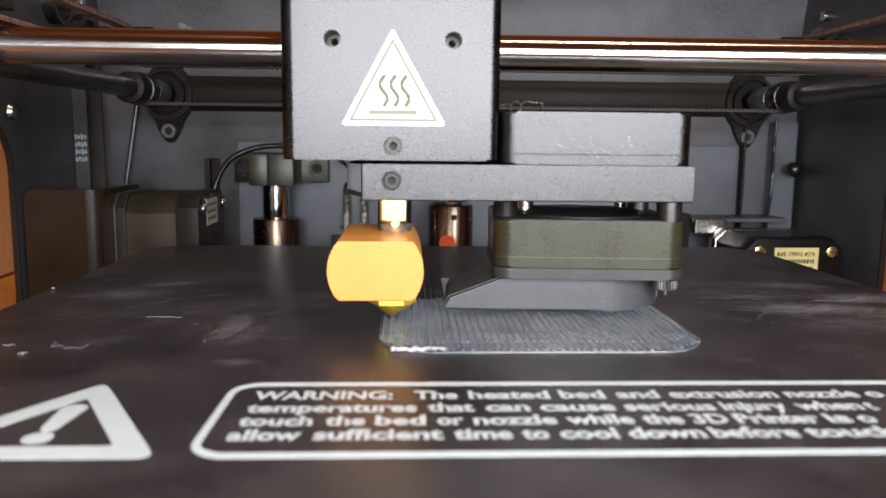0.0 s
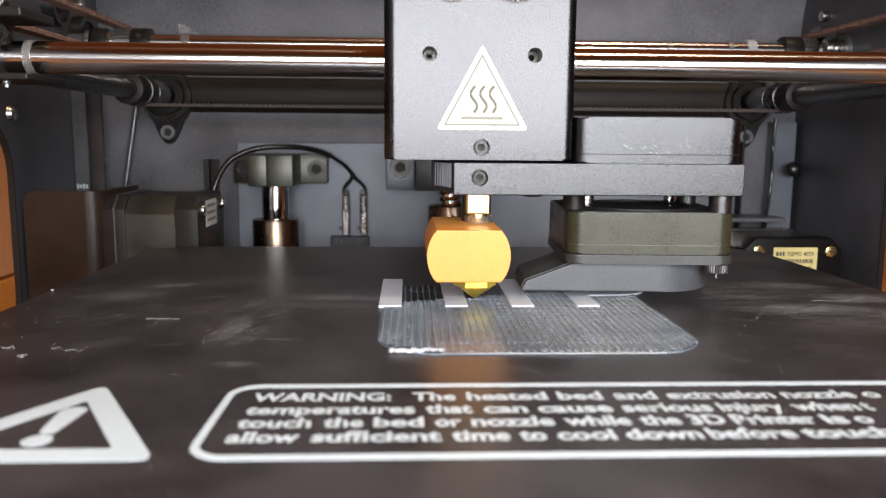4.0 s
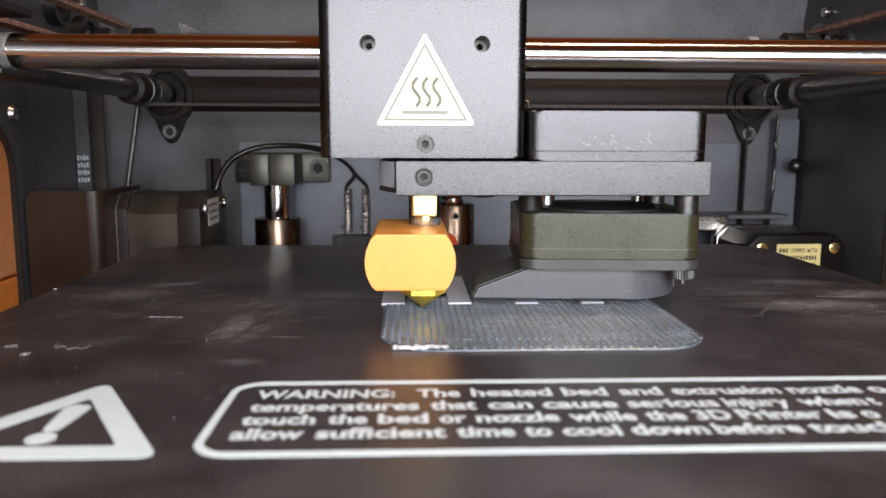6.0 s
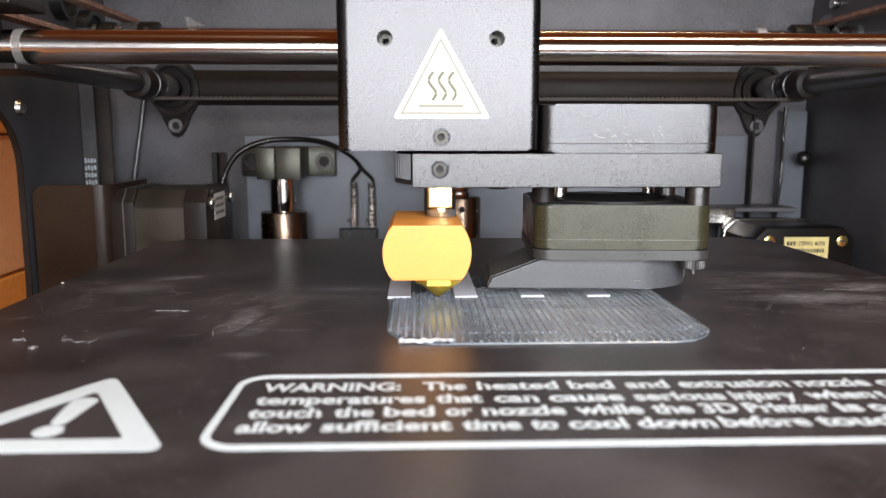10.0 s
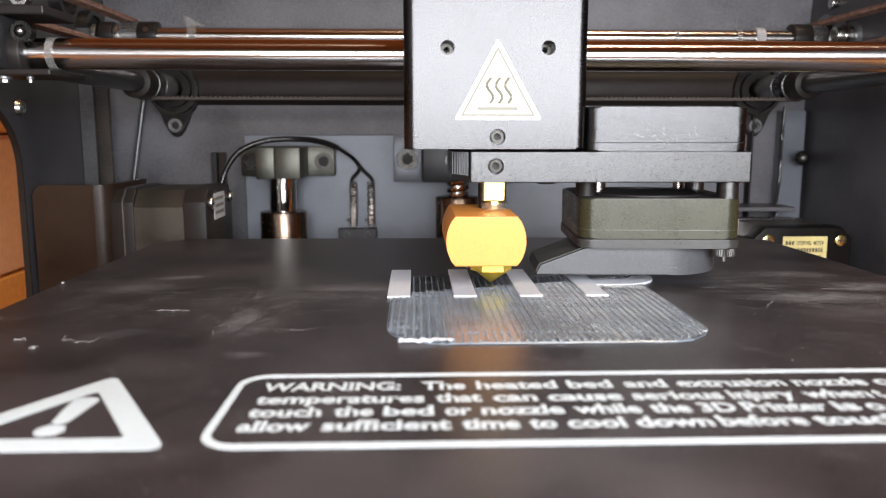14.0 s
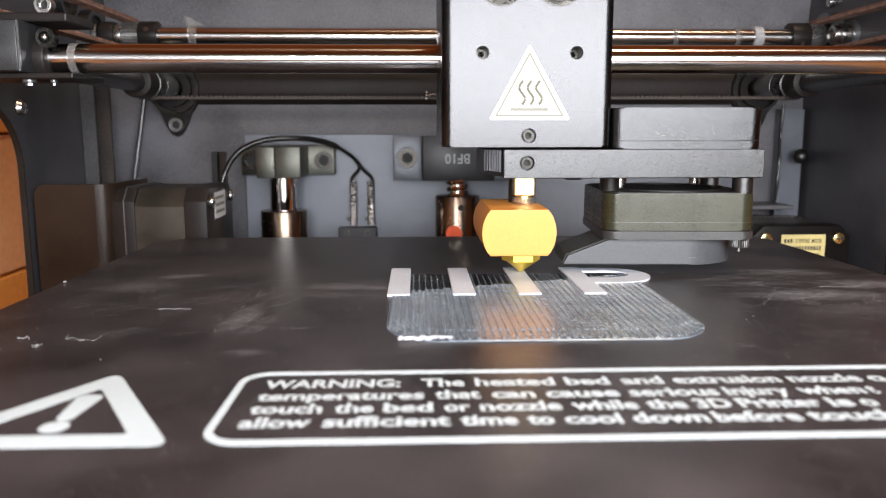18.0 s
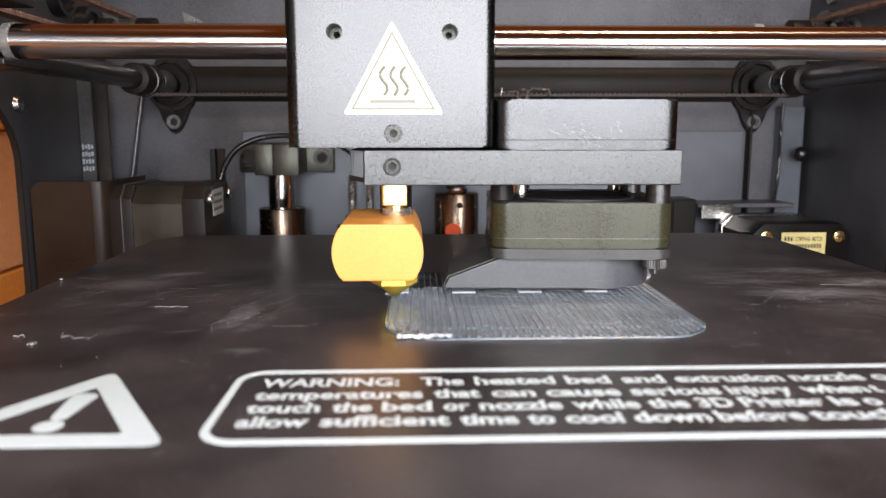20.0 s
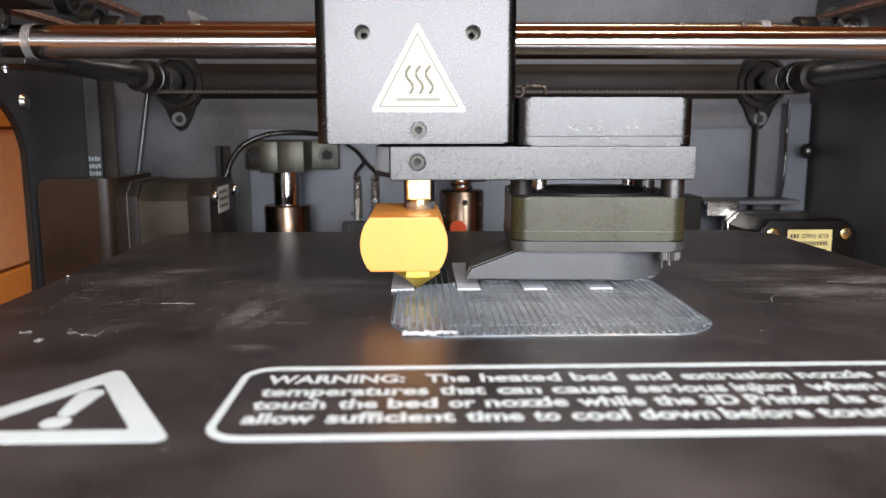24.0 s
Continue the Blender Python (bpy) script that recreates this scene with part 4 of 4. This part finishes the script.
def belt_spring():
    s = thing("belt_clip", (45, 339, 52.6), "bent steel wire spring clip joining the belt ends", "clip")
    pts = [(-11, 0, 2.2), (-11, 0, -1.5), (-10.6, -0.4, 0.2), (-4, -0.4, 1.0), (-1, -0.4, 2.0)]
    part("wire_end", tube(B(), pts, 0.45, 8), ZINC, s, "", True)
    loop = [(2.3 * math.sin(a) - 2.0, -0.6 - 0.08 * a, -0.6 + 2.3 * math.cos(a)) for a in [k * 0.35 for k in range(22)]]
    loop += [(2, -1, 2.0), (7, -1, 1.6), (9.6, -1, 1.4), (9.6, -1, -1.6)]
    part("coil", tube(B(), loop, 0.5, 8), ZINC, s, "", True)
    return s


CLIP = belt_spring()


def drive_belt():
    b = thing("motor_belt", (-143.8, 358, 30), "black rubber drive belt rising from the stepper motor", "belt")
    part("front_run", box(B(), -3, 3, -8.6, -7.6, -60, 52, 0.1, 1), DRIVEBELT, b)
    bm = B()
    box(bm, -3, 3, 9.0, 9.6, -60, 52)
    z = -59
    while z < 51:
        box(bm, -3, 3, 8.2, 9.0, z, z + 1.0)
        z += 2.0
    part("toothed_run", bm, BELT, b)
    m = B()
    for i in range(4):
        z = 5.0 - 3.2 * i
        for k in range(4):
            box(m, -2.6 + 1.32 * k, -2.6 + 1.32 * k + 0.9, -8.75, -8.62, z - 1.1 + 0.3 * (k % 2), z + 1.1 - 0.35 * ((k + i) % 2))
    return part("belt_marking", m, FADED, b, "worn white printing on the belt")


MARK = drive_belt()


# ---- motors ----
def chamfered(x0, x1, z0, z1, c):
    return [(x0 + c, z0), (x1 - c, z0), (x1, z0 + c), (x1, z1 - c), (x1 - c, z1), (x0 + c, z1), (x0, z1 - c), (x0, z0 + c)]


def stepper_side():
    m = thing("stepper_motor", (-98, 321, -5), "black stepper motor lying on its side with a small white label", "motor")
    for nm, a, b, mt, g in (("front_cap", -20, -10.5, PLASTIC, 0.0), ("rear_cap", 8.2, 17, PLASTIC, 0.0)):
        part(nm, prism(B(), chamfered(-21, 21, -21, 21, 5), "x", a, b, 0.5), mt, m, "", True)
    bm = B()
    x = -10.4
    while x < 8.0:
        prism(bm, chamfered(-20.7, 20.7, -20.7, 20.7, 6.5), "x", x, x + 0.3)
        x += 0.6
    prism(bm, chamfered(-20.1, 20.1, -20.1, 20.1, 6.5), "x", -10.5, 8.2)
    part("stator_core", bm, LAMINATE, m, "finely ridged steel lamination stack")["kind"] = "stuff"
    lab = part("label", box(B(), 17.02, 17.15, -9, 8, 8.0, 18.5, 0.0), LABELWHITE, m, "small white printed label")
    for k in range(3):
        part("label_print", box(B(), 17.14, 17.2, -7.5, 6, 15.6 - 2.8 * k, 16.8 - 2.8 * k), LABELGREY, lab)
    for y in (-15.5, 15.5):
        for z in (-15.5, 15.5):
            part("corner_screw", cyl(B(), (17, y, z), (18.6, y, z), 2.4, 16, None, 0.4), ZINC, m, "", True)
    part("edge_plate", prism(B(), chamfered(-21.6, 21.6, -21.6, 21.6, 5), "x", -14.6, -14.1, 0.1, 1), FLANGEGREY, m, "thin bright plate edge")
    br = thing("motor_bracket", (-132, 299, -58), "dark brown-black bent sheet metal motor bracket", "bracket")
    sheet = part("front_sheet", box(B(), -12.6, 9.98, -2, 0, 0, 76), DARKBROWN, br)
    corner = [(-14, 78), (-14, 70)] + [(-12.7 + 5 * (1 - math.cos(radians(a))), 71.2 + 5 * math.sin(radians(a))) for a in range(0, 91, 15)] + [(-7.7, 78)]
    cut(sheet, prism(B(), corner, "y", -6, 6))
    prof = [(10, -2), (12, -1.7), (13.8, -0.8), (15, 1.0), (15.8, 4), (15.8, 40), (13.8, 40), (13.8, 4.4), (12.8, 1.6), (11.6, 0.4), (10, 0)]
    part("side_sheet", prism(B(), prof, "z", 0, 76, 0.0), DARKBROWN, br, "bent side of the bracket", True)
    part("base_foot", box(B(), -12.5, 13.5, 0.02, 30, 0, 2), DARKBROWN, br)


stepper_side()


def stepper_rear():
    m = thing("stepper_motor", (163.3, 340, -23), "black stepper motor with gold label and brass screws", "motor")
    part("rear_cap", prism(B(), chamfered(-21, 21, -21, 21, 4.5), "y", -20, -9, 0.8), MOTORBLACK, m, "", True)
    part("stator_core", prism(B(), chamfered(-20.6, 20.6, -20.6, 20.6, 5), "y", -9, 14), LAMINATE, m)
    part("front_cap", prism(B(), chamfered(-21, 21, -21, 21, 4.5), "y", 14, 22, 0.8), ZINC, m, "", True)
    lab = part("label", box(B(), -8.8, 10.3, -20.15, -20.02, 3, 17.2), LABELGOLD, m, "gold foil label with dark print")
    upright = Matrix.Rotation(radians(90), 4, "X")
    for w, a, b in (("STEPPING", -2.6, 3.4), ("MOTOR", 4.4, 8.8)):
        lettering("label_print", w, DARKPRINT, lab, b - a, 1.7, Matrix.Translation((a, -20.15, 13.6)) @ upright, weight=0.02, thick=0.04)
    for k, (a, b) in enumerate(((-7.6, -3.6), (-3.5, 8.8), (-2.0, 8.2))):
        x = a
        rng = random.Random(k)
        while x < b:
            w = rng.uniform(0.6, 1.0)
            part("label_print", box(B(), x, min(x + w, b), -20.2, -20.14, 13.6 - 3.1 * k, 15.3 - 3.1 * k), DARKPRINT, lab)
            x += w + 0.45
    for x in (-15.6, 15.6):
        for z in (-15.6, 15.6):
            head = part("corner_screw", cyl(B(), (x, -21.4, z), (x, -19.9, z), 2.5, 24, None, 0.6), BRASS, m, "brass pan head screw", True)
            plus = [(0.3, 0.3), (0.3, 1.4), (-0.3, 1.4), (-0.3, 0.3), (-1.4, 0.3), (-1.4, -0.3), (-0.3, -0.3), (-0.3, -1.4), (0.3, -1.4), (0.3, -0.3), (1.4, -0.3), (1.4, 0.3)]
            part("cross_slot", prism(B(), [(x + a, z + b) for a, b in plus], "y", -21.46, -21.3), DARKPRINT, head)
    mt = thing("motor_mount", (160, 366, -3), "grey bent sheet metal motor mount on the rear wall", "bracket")
    part("top_sheet", box(B(), -26, 20, -4, 17.9, 3.5, 5.5, 0.5), PAINT, mt)
    part("bright_edge", box(B(), -25, -10, -5.5, -4, -2, 5.5, 0.7), ZINC, mt)
    part("mount_block", box(B(), -38, -27, -4, 14, -14, 7.5, 0.8), PLASTIC, mt)


stepper_rear()


# ---- supports on the mounting plate ----
def shaft_support():
    s = thing("shaft_support", (-61, 380, 17.2), "raw aluminium shaft clamp block bolted to the mounting plate", "support block")
    part("clamp_block", box(B(), -9.7, -1.6, -35, -8.1, 0, 13.8, 0.4), PALEBLOCK, s, "", True)
    part("clamp_block", box(B(), -1.2, 9.7, -35, -8.1, 0, 13.8, 0.4), PALEBLOCK, s, "", True)
    part("clamp_core", box(B(), -1.9, -0.9, -34, -8.2, 0.3, 13.5), SHADEBLACK, s)
    part("clamp_notch", box(B(), -1.75, -1.05, -35.1, -34, 5.5, 8.5), SHADEBLACK, s)
    part("base_flange", box(B(), -22, 22, -8, 0, 0, 14, 0.5), PALEBLOCK, s, "", True)
    for x in (-17, 17):
        socket_screw("flange_bolt", s, x, -8, 6.8, 4.3, SCREWGREY, 2.6)
    r = thing("linear_shaft", (-61, 357, -60), "vertical polished steel shaft in a round bushing", "shaft")
    part("shaft", cyl(B(), (0, 0, 0), (0, 0, 77.5), 6.0, 32), STEEL, r, "", True)
    part("bushing", cyl(B(), (0, 0, 6), (0, 0, 61.9), 10.5, 36, None, 0.5), WARMLITSTEEL, r, "round steel linear bushing, coloured brown for the orange room's reflection", True)


shaft_support()


def screw_support():
    s = thing("screw_support", (18.8, 380, 15.1), "black ball screw support block marked with white letters", "support block")
    part("body", box(B(), -16.0, 17.0, -25, -0.1, 0, 20.6, 0.4), ANODBLACK, s, "", True)
    for a, b in ((-29.6, -16.3), (17.2, 30.2)):
        fl = part("side_flange", box(B(), a, b, -18, -0.1, 0, 20.6, 0.4), PLATE, s, "satin grey steel bolt flange", True)
        cut(fl, cyl(B(), ((a + b) / 2, -19, 10.2), ((a + b) / 2, -14, 10.2), 5.4, 32))
        socket_screw("flange_bolt", s, (a + b) / 2, -14, 10.2, 4.6, SCREWGREY, 3.4)
    m = Matrix.Translation((5.6, -25.06, 12.2)) @ Matrix.Rotation(radians(90), 4, "X") @ Matrix.Rotation(radians(180), 4, "Z")
    lettering("lettering", "BF10", INK, s, 11.4, 4.3, m, "white upside-down model marking", 0.02, 0.02)
    r = thing("ball_screw", (18.8, 357, -60), "vertical steel ball screw with a round nut coloured brown for orange reflections", "screw")
    bm = B()
    cyl(bm, (0, 0, 0), (0, 0, 75), 3.9, 24)
    n, turns = 24, 7
    pts = [(4.2 * math.cos(2 * math.pi * k / n), 4.2 * math.sin(2 * math.pi * k / n), 58 + 2.9 * k / n) for k in range(n * turns)]
    tube(bm, [p for p in pts if p[2] < 75], 1.0, 6)
    part("threaded_rod", bm, STEEL, r, "", True)
    part("nut", cyl(B(), (0, 0, 8), (0, 0, 68.4), 10.2, 40, None, 0.6), WARMLITSTEEL, r, "", True)
    part("nut_hole", cyl(B(), (1.0, -10.25, 63.5), (1.0, -10.05, 63.5), 1.3, 16), PLASTIC, r)
    part("red_dot", prism(B(), circle(-2.0, 51.8, 3.7, 28), "y", -10.4, -9.2), RED, r, "round orange-red sticker")


screw_support()


def limit_switch():
    s = thing("limit_switch", (-28.7, 378, -9), "small black limit switch with two wire terminals", "switch")
    part("body", box(B(), -9.2, 9.2, -5, 1.9, -13, 0.6, 0.4), ANODBLACK, s)
    for x in (-5.3, 4.6):
        part("mounting_screw", ring(B(), circle(x, -2.3, 1.7), circle(x, -2.3, 0.9), "y", -5.5, -4.9), DARKSTEEL, s)
        part("rivet", cyl(B(), (x * 0.9 + 0.4, -1, 4.4), (x * 0.9 + 0.4, 1.9, 4.4), 1.2, 14), DARKSTEEL, s)
    w = thing("switch_wires", (-28.7, 375, 2), "two black wires ending in clear crimp sleeves", "cable")
    for x, bend in ((-1.9, -0.6), (6.6, 0.6)):
        t = part("crimp_terminal", box(B(), x - 1.1, x + 1.1, -1.0, 1.0, -9.5, 2, 0.3), ZINC, w)
        part("crimp_barrel", cyl(B(), (x, 0, 2), (x, 0, 9), 1.0, 12), ZINC, t, "", True)
        part("clear_sleeve", ring(B(), circle(x, 0, 1.8, 20), circle(x, 0, 1.6, 20), "z", -9, 12), COLLAR, t, "clear plastic sleeve")
        part("wire", tube(B(), smooth_line([(x, 0, 8), (x + bend, 0, 13), (2.0 + 1.4 * bend, -1, 17.8), (0.3 + 0.3 * bend, -2, 21.2), (-3, -5, 24.8), (-8.2, -10, 28.6)], 8), 0.85, 8), WIRE, w, "", True)
    c = thing("black_cable", (-60, 365, 30), "black cable arching over the shaft clamp to the motor", "cable")
    pts = [(23.1, 0, 0.6), (17.5, -5, 3.0), (8, -14, 4.6), (-6, -18, 4.0), (-16, -20, 0.2), (-21, -22, -5), (-24, -24, -12), (-26, -25, -20)]
    part("cable", tube(B(), smooth_line(pts, 8), 1.25, 10), WIRE, c, "", True)
    k = thing("slot_bracket", (-96, 383.9, 15), "small dark slotted bracket on the rear wall", "bracket")
    part("bracket_sheet", box(B(), -2.6, -0.2, -5, 0, -2, 13, 0.3), SHADEBLACK, k)
    part("bracket_lip", box(B(), -0.1, 3.6, -2, 0, -2, 13, 0.3), DARKBROWN, k)
    d = thing("thin_strut", (-132, 378, 34), "thin pale metal strut leaning in the rear corner", "strut")
    part("strut", cyl(B(), (3.4, 0, 20), (-5.6, 0, -30), 1.1, 12), FLANGEGREY, d, "", True)


limit_switch()


# ---- right rear corner ----
def corner_posts():
    for x, w in ((164.3, 1.4), (184.2, 12.4)):
        p = thing("corner_post", (x, 378, -20), "dark grey sheet metal upright in the rear corner", "post", "uprights in the rear corner")
        part("upright", prism(B(), rrect(-w / 2, w / 2, 0, 5.9, 0.8, 3), "z", -39, 68), PLATE if w > 5 else PLASTIC, p)
    for x, y, z, r in ((185.5, 370, 25.5, 3.6),):
        b = thing("wall_bolt", (x, y, z), "black domed socket bolt on the case wall", "bolt", "bolts on the case")
        bm = B()
        bmesh.ops.create_uvsphere(bm, u_segments=20, v_segments=10, radius=r)
        part("head", bm, DARKSTEEL, b, "", True)
        part("shank", cyl(B(), (0, 0, 0), (3.5, 13 if y > 350 else 0, 0), r * 0.5, 14), DARKSTEEL, b)
    c = thing("corner_cable", (177.4, 376, 0), "thin black cable hanging in the rear corner", "cable")
    part("cable", tube(B(), smooth_line([(0.9, 0, 50), (0.4, 0.3, 34), (0.5, -0.2, 18), (-0.6, 0, 2), (-1.2, 0.2, -12)], 6), 0.8, 8), WIRE, c, "", True)
    for y, z in ((289.1, 46.7),):
        b = thing("wall_screw", (-147, y + 8, z), "bright zinc screw head on the side wall", "bolt", "bolts on the case")
        bm = B()
        cyl(bm, (0, 0, 0), (1.6, 0, 0), 3.1, 24, 2.4, 0.0)
        part("head", bm, ZINC, b, "", True)


corner_posts()


# ---- scraps on the plate ----
def scraps():
    rng = random.Random(11)
    spots = ((-52.3, 164.6, 7, 0.07, 1), (-62.2, 140.6, 5.6, 0.06, 3), (-73, 141.5, 2.2, 0.12, 2), (-68, 136, 1.2, 0.16, 2), (-89.2, 195.5, 0.4, 0.3, 1))
    for x, y, ln, r, kink in spots:
        s = thing("plastic_scrap", (x, y, 0), "thin pale plastic filament scrap stuck to the plate", "scrap", "scraps on the plate")
        pts = [(ln * (k / 6 - 0.5), rng.uniform(-0.35, 0.35) * kink, r + rng.uniform(0, 0.15)) for k in range(7)]
        if kink == 3:
            pts = [(-ln / 2 - 1.2, 4.5, r), (-ln / 2 - 0.6, 1.5, r)] + pts + [(ln / 2 + 0.1, 2.2, r)]
        part("strand", tube(B(), smooth_line(pts, 4), r * 0.6, 6), SCRATCH, s, "", True)
    bm = B()
    for i in range(2100):
        x, y = rng.uniform(-88, 122), rng.uniform(85, 270)
        if i % 5 == 0:
            x, y = rng.gauss(-70, 10), rng.gauss(182, 12)
        if abs(x - 17) > 104:
            continue
        if i % 2 and not (x > 62 or x < -40):
            continue
        m = Matrix.Translation((x, y, 0.08)) @ Matrix.Diagonal((rng.uniform(0.02, 0.04 + 0.10 * rng.random() ** 4), rng.uniform(0.02, 0.07), 0.04, 1))
        bmesh.ops.create_icosphere(bm, subdivisions=1, radius=1, matrix=m)
    tagged(part("dust_specks", bm, SCRATCH, None), "pale dust specks scattered on the plate", "dust", kind="stuff")


scraps()


def scratches():
    """Fine pale scratches in clusters where prints were scraped off."""
    rng = random.Random(21)
    bm = B()
    for cx, cy, sx, sy, n, ang in ((-36, 160, 4, 12, 70, 1.2), (-60, 192, 20, 12, 55, 0.3), (-62, 172, 14, 8, 30, 0.6), (88, 190, 18, 9, 120, 0.0), (80, 202, 12, 5, 60, 0.0), (96, 172, 14, 6, 80, -0.3), (104, 166, 10, 8, 60, -0.8), (92, 166, 8, 5, 45, 0.8), (108, 183, 6, 1.2, 30, 0.0), (-20, 188, 20, 6, 70, 0.0), (-22, 160, 16, 14, 25, 0.1), (30, 128, 40, 5, 5, -0.9)):
        for i in range(n):
            x, y, a = rng.gauss(cx, sx), rng.gauss(cy, sy), rng.gauss(ang, 0.3)
            ln, w = rng.uniform(1.5, 9) * (1.6 if rng.random() < 0.15 else 1), rng.uniform(0.014, 0.06)
            if not (-88 < x < 120 and 90 < y < 268):
                continue
            d, k = Vector((math.cos(a), math.sin(a))), rng.uniform(-0.12, 0.12)
            q = [Vector((x, y)) + d * ln * t + Vector((-d.y, d.x)) * ln * k * t * t for t in (0, 0.33, 0.66, 1)]
            lo, hi = [], []
            for t, pnt in enumerate(q):
                ww = w * (0.25 if t in (0, 3) else 1)
                lo.append(bm.verts.new((pnt.x + d.y * ww, pnt.y - d.x * ww, 0.012)))
                hi.append(bm.verts.new((pnt.x - d.y * ww, pnt.y + d.x * ww, 0.012)))
            for t in range(3):
                bm.faces.new((lo[t], lo[t + 1], hi[t + 1], hi[t]))
    for xa, ya, xb, yb, w in ((70, 175.8, 88, 175.2, 0.07), (80.2, 170.2, 81, 160, 0.05), (98.8, 183.5, 110, 182.4, 0.3), (66, 181.5, 92, 180.6, 0.09), (70, 186, 79, 184.6, 0.14), (-26, 182, -12, 180.6, 0.07), (-24, 177.5, -14, 177.2, 0.07), (-28, 147.7, -22, 147.5, 0.16), (-13, 178, -7.6, 174, 0.05)):
        q = [Vector((xa, ya)).lerp(Vector((xb, yb)), t / 14) for t in range(15)]
        rows = [(bm.verts.new((c.x, c.y - ww, 0.016)), bm.verts.new((c.x + 0.02, c.y + ww, 0.016))) for c, ww in ((c, w * rng.uniform(0.15, 1.3)) for c in q)]
        for a, b in zip(rows, rows[1:]):
            bm.faces.new((a[0], b[0], b[1], a[1]))
    tagged(part("scratch_marks", bm, SCRATCH, None), "fine pale scratches on the black build plate", "scratches", kind="stuff")


scratches()


def smears():
    rng = random.Random(31)
    bm = B()
    for i in range(34):
        x, z = rng.gauss(168, 12), rng.gauss(99, 6)
        if x > 190:
            continue
        m = Matrix.Translation((x, 383.97, z)) @ Matrix.Rotation(rng.uniform(0, 3), 4, "Y") @ Matrix.Diagonal((rng.uniform(0.2, 1.6), 0.06, rng.uniform(0.15, 0.6), 1))
        bmesh.ops.create_icosphere(bm, subdivisions=1, radius=1, matrix=m)
    tagged(part("grease_smears", bm, SMEAR, None), "pale dried grease smears on the rear wall", "smears", kind="stuff")
    b = thing("wall_bolt", (-147, 376, 27.5), "dull grey bolt head on the side wall", "bolt", "bolts on the case")
    part("head", cyl(B(), (0, 0, 0), (2.4, 0, 0), 3.2, 24, 2.6), FLANGEGREY, b, "", True)


smears()


# ---- what moves ----
TURNS = ((-0.16, -6.6), (2.62, 37.0), (5.457, -6.7), (8.08, 34.2), (10.68, -6.5), (13.12, 31.7), (15.58, -6.3), (17.86, 28.9), (20.13, -6.3), (22.24, 26.2), (24.34, -6.3))


def head_at(t):
    for k in range(10):
        (ta, xa), (tb, xb) = TURNS[k], TURNS[k + 1]
        if t <= tb or k == 9:
            x = xa + (xb - xa) * (t - ta) / (tb - ta)
            return x, x + 167.0 + 1.25 * k


def motions():
    times = {0.0, 24.0}
    for k in range(10):
        (ta, _), (tb, _) = TURNS[k], TURNS[k + 1]
        n = max(3, round((tb - ta) / 0.4))
        times |= {ta + 0.06 + (tb - ta - 0.12) * i / n for i in range(n + 1)}
    times = sorted(t for t in times if 0 <= t <= 24)
    pos = [(t, *head_at(t)) for t in times]
    walk(HEAD, [(t, pose(x * MM, y * MM, 0.0008)) for t, x, y in pos])
    walk(GANTRY, [(t, pose(0.022, (y + 19) * MM, 0.0578)) for t, x, y in pos])
    walk(CLIP, [(t, pose((43 - x) * MM, 0.339, 0.0526)) for t, x, y in pos])
    walk(MARK, [(t, pose(0, 0, (165.5 - y) * MM)) for t, x, y in pos])


motions()
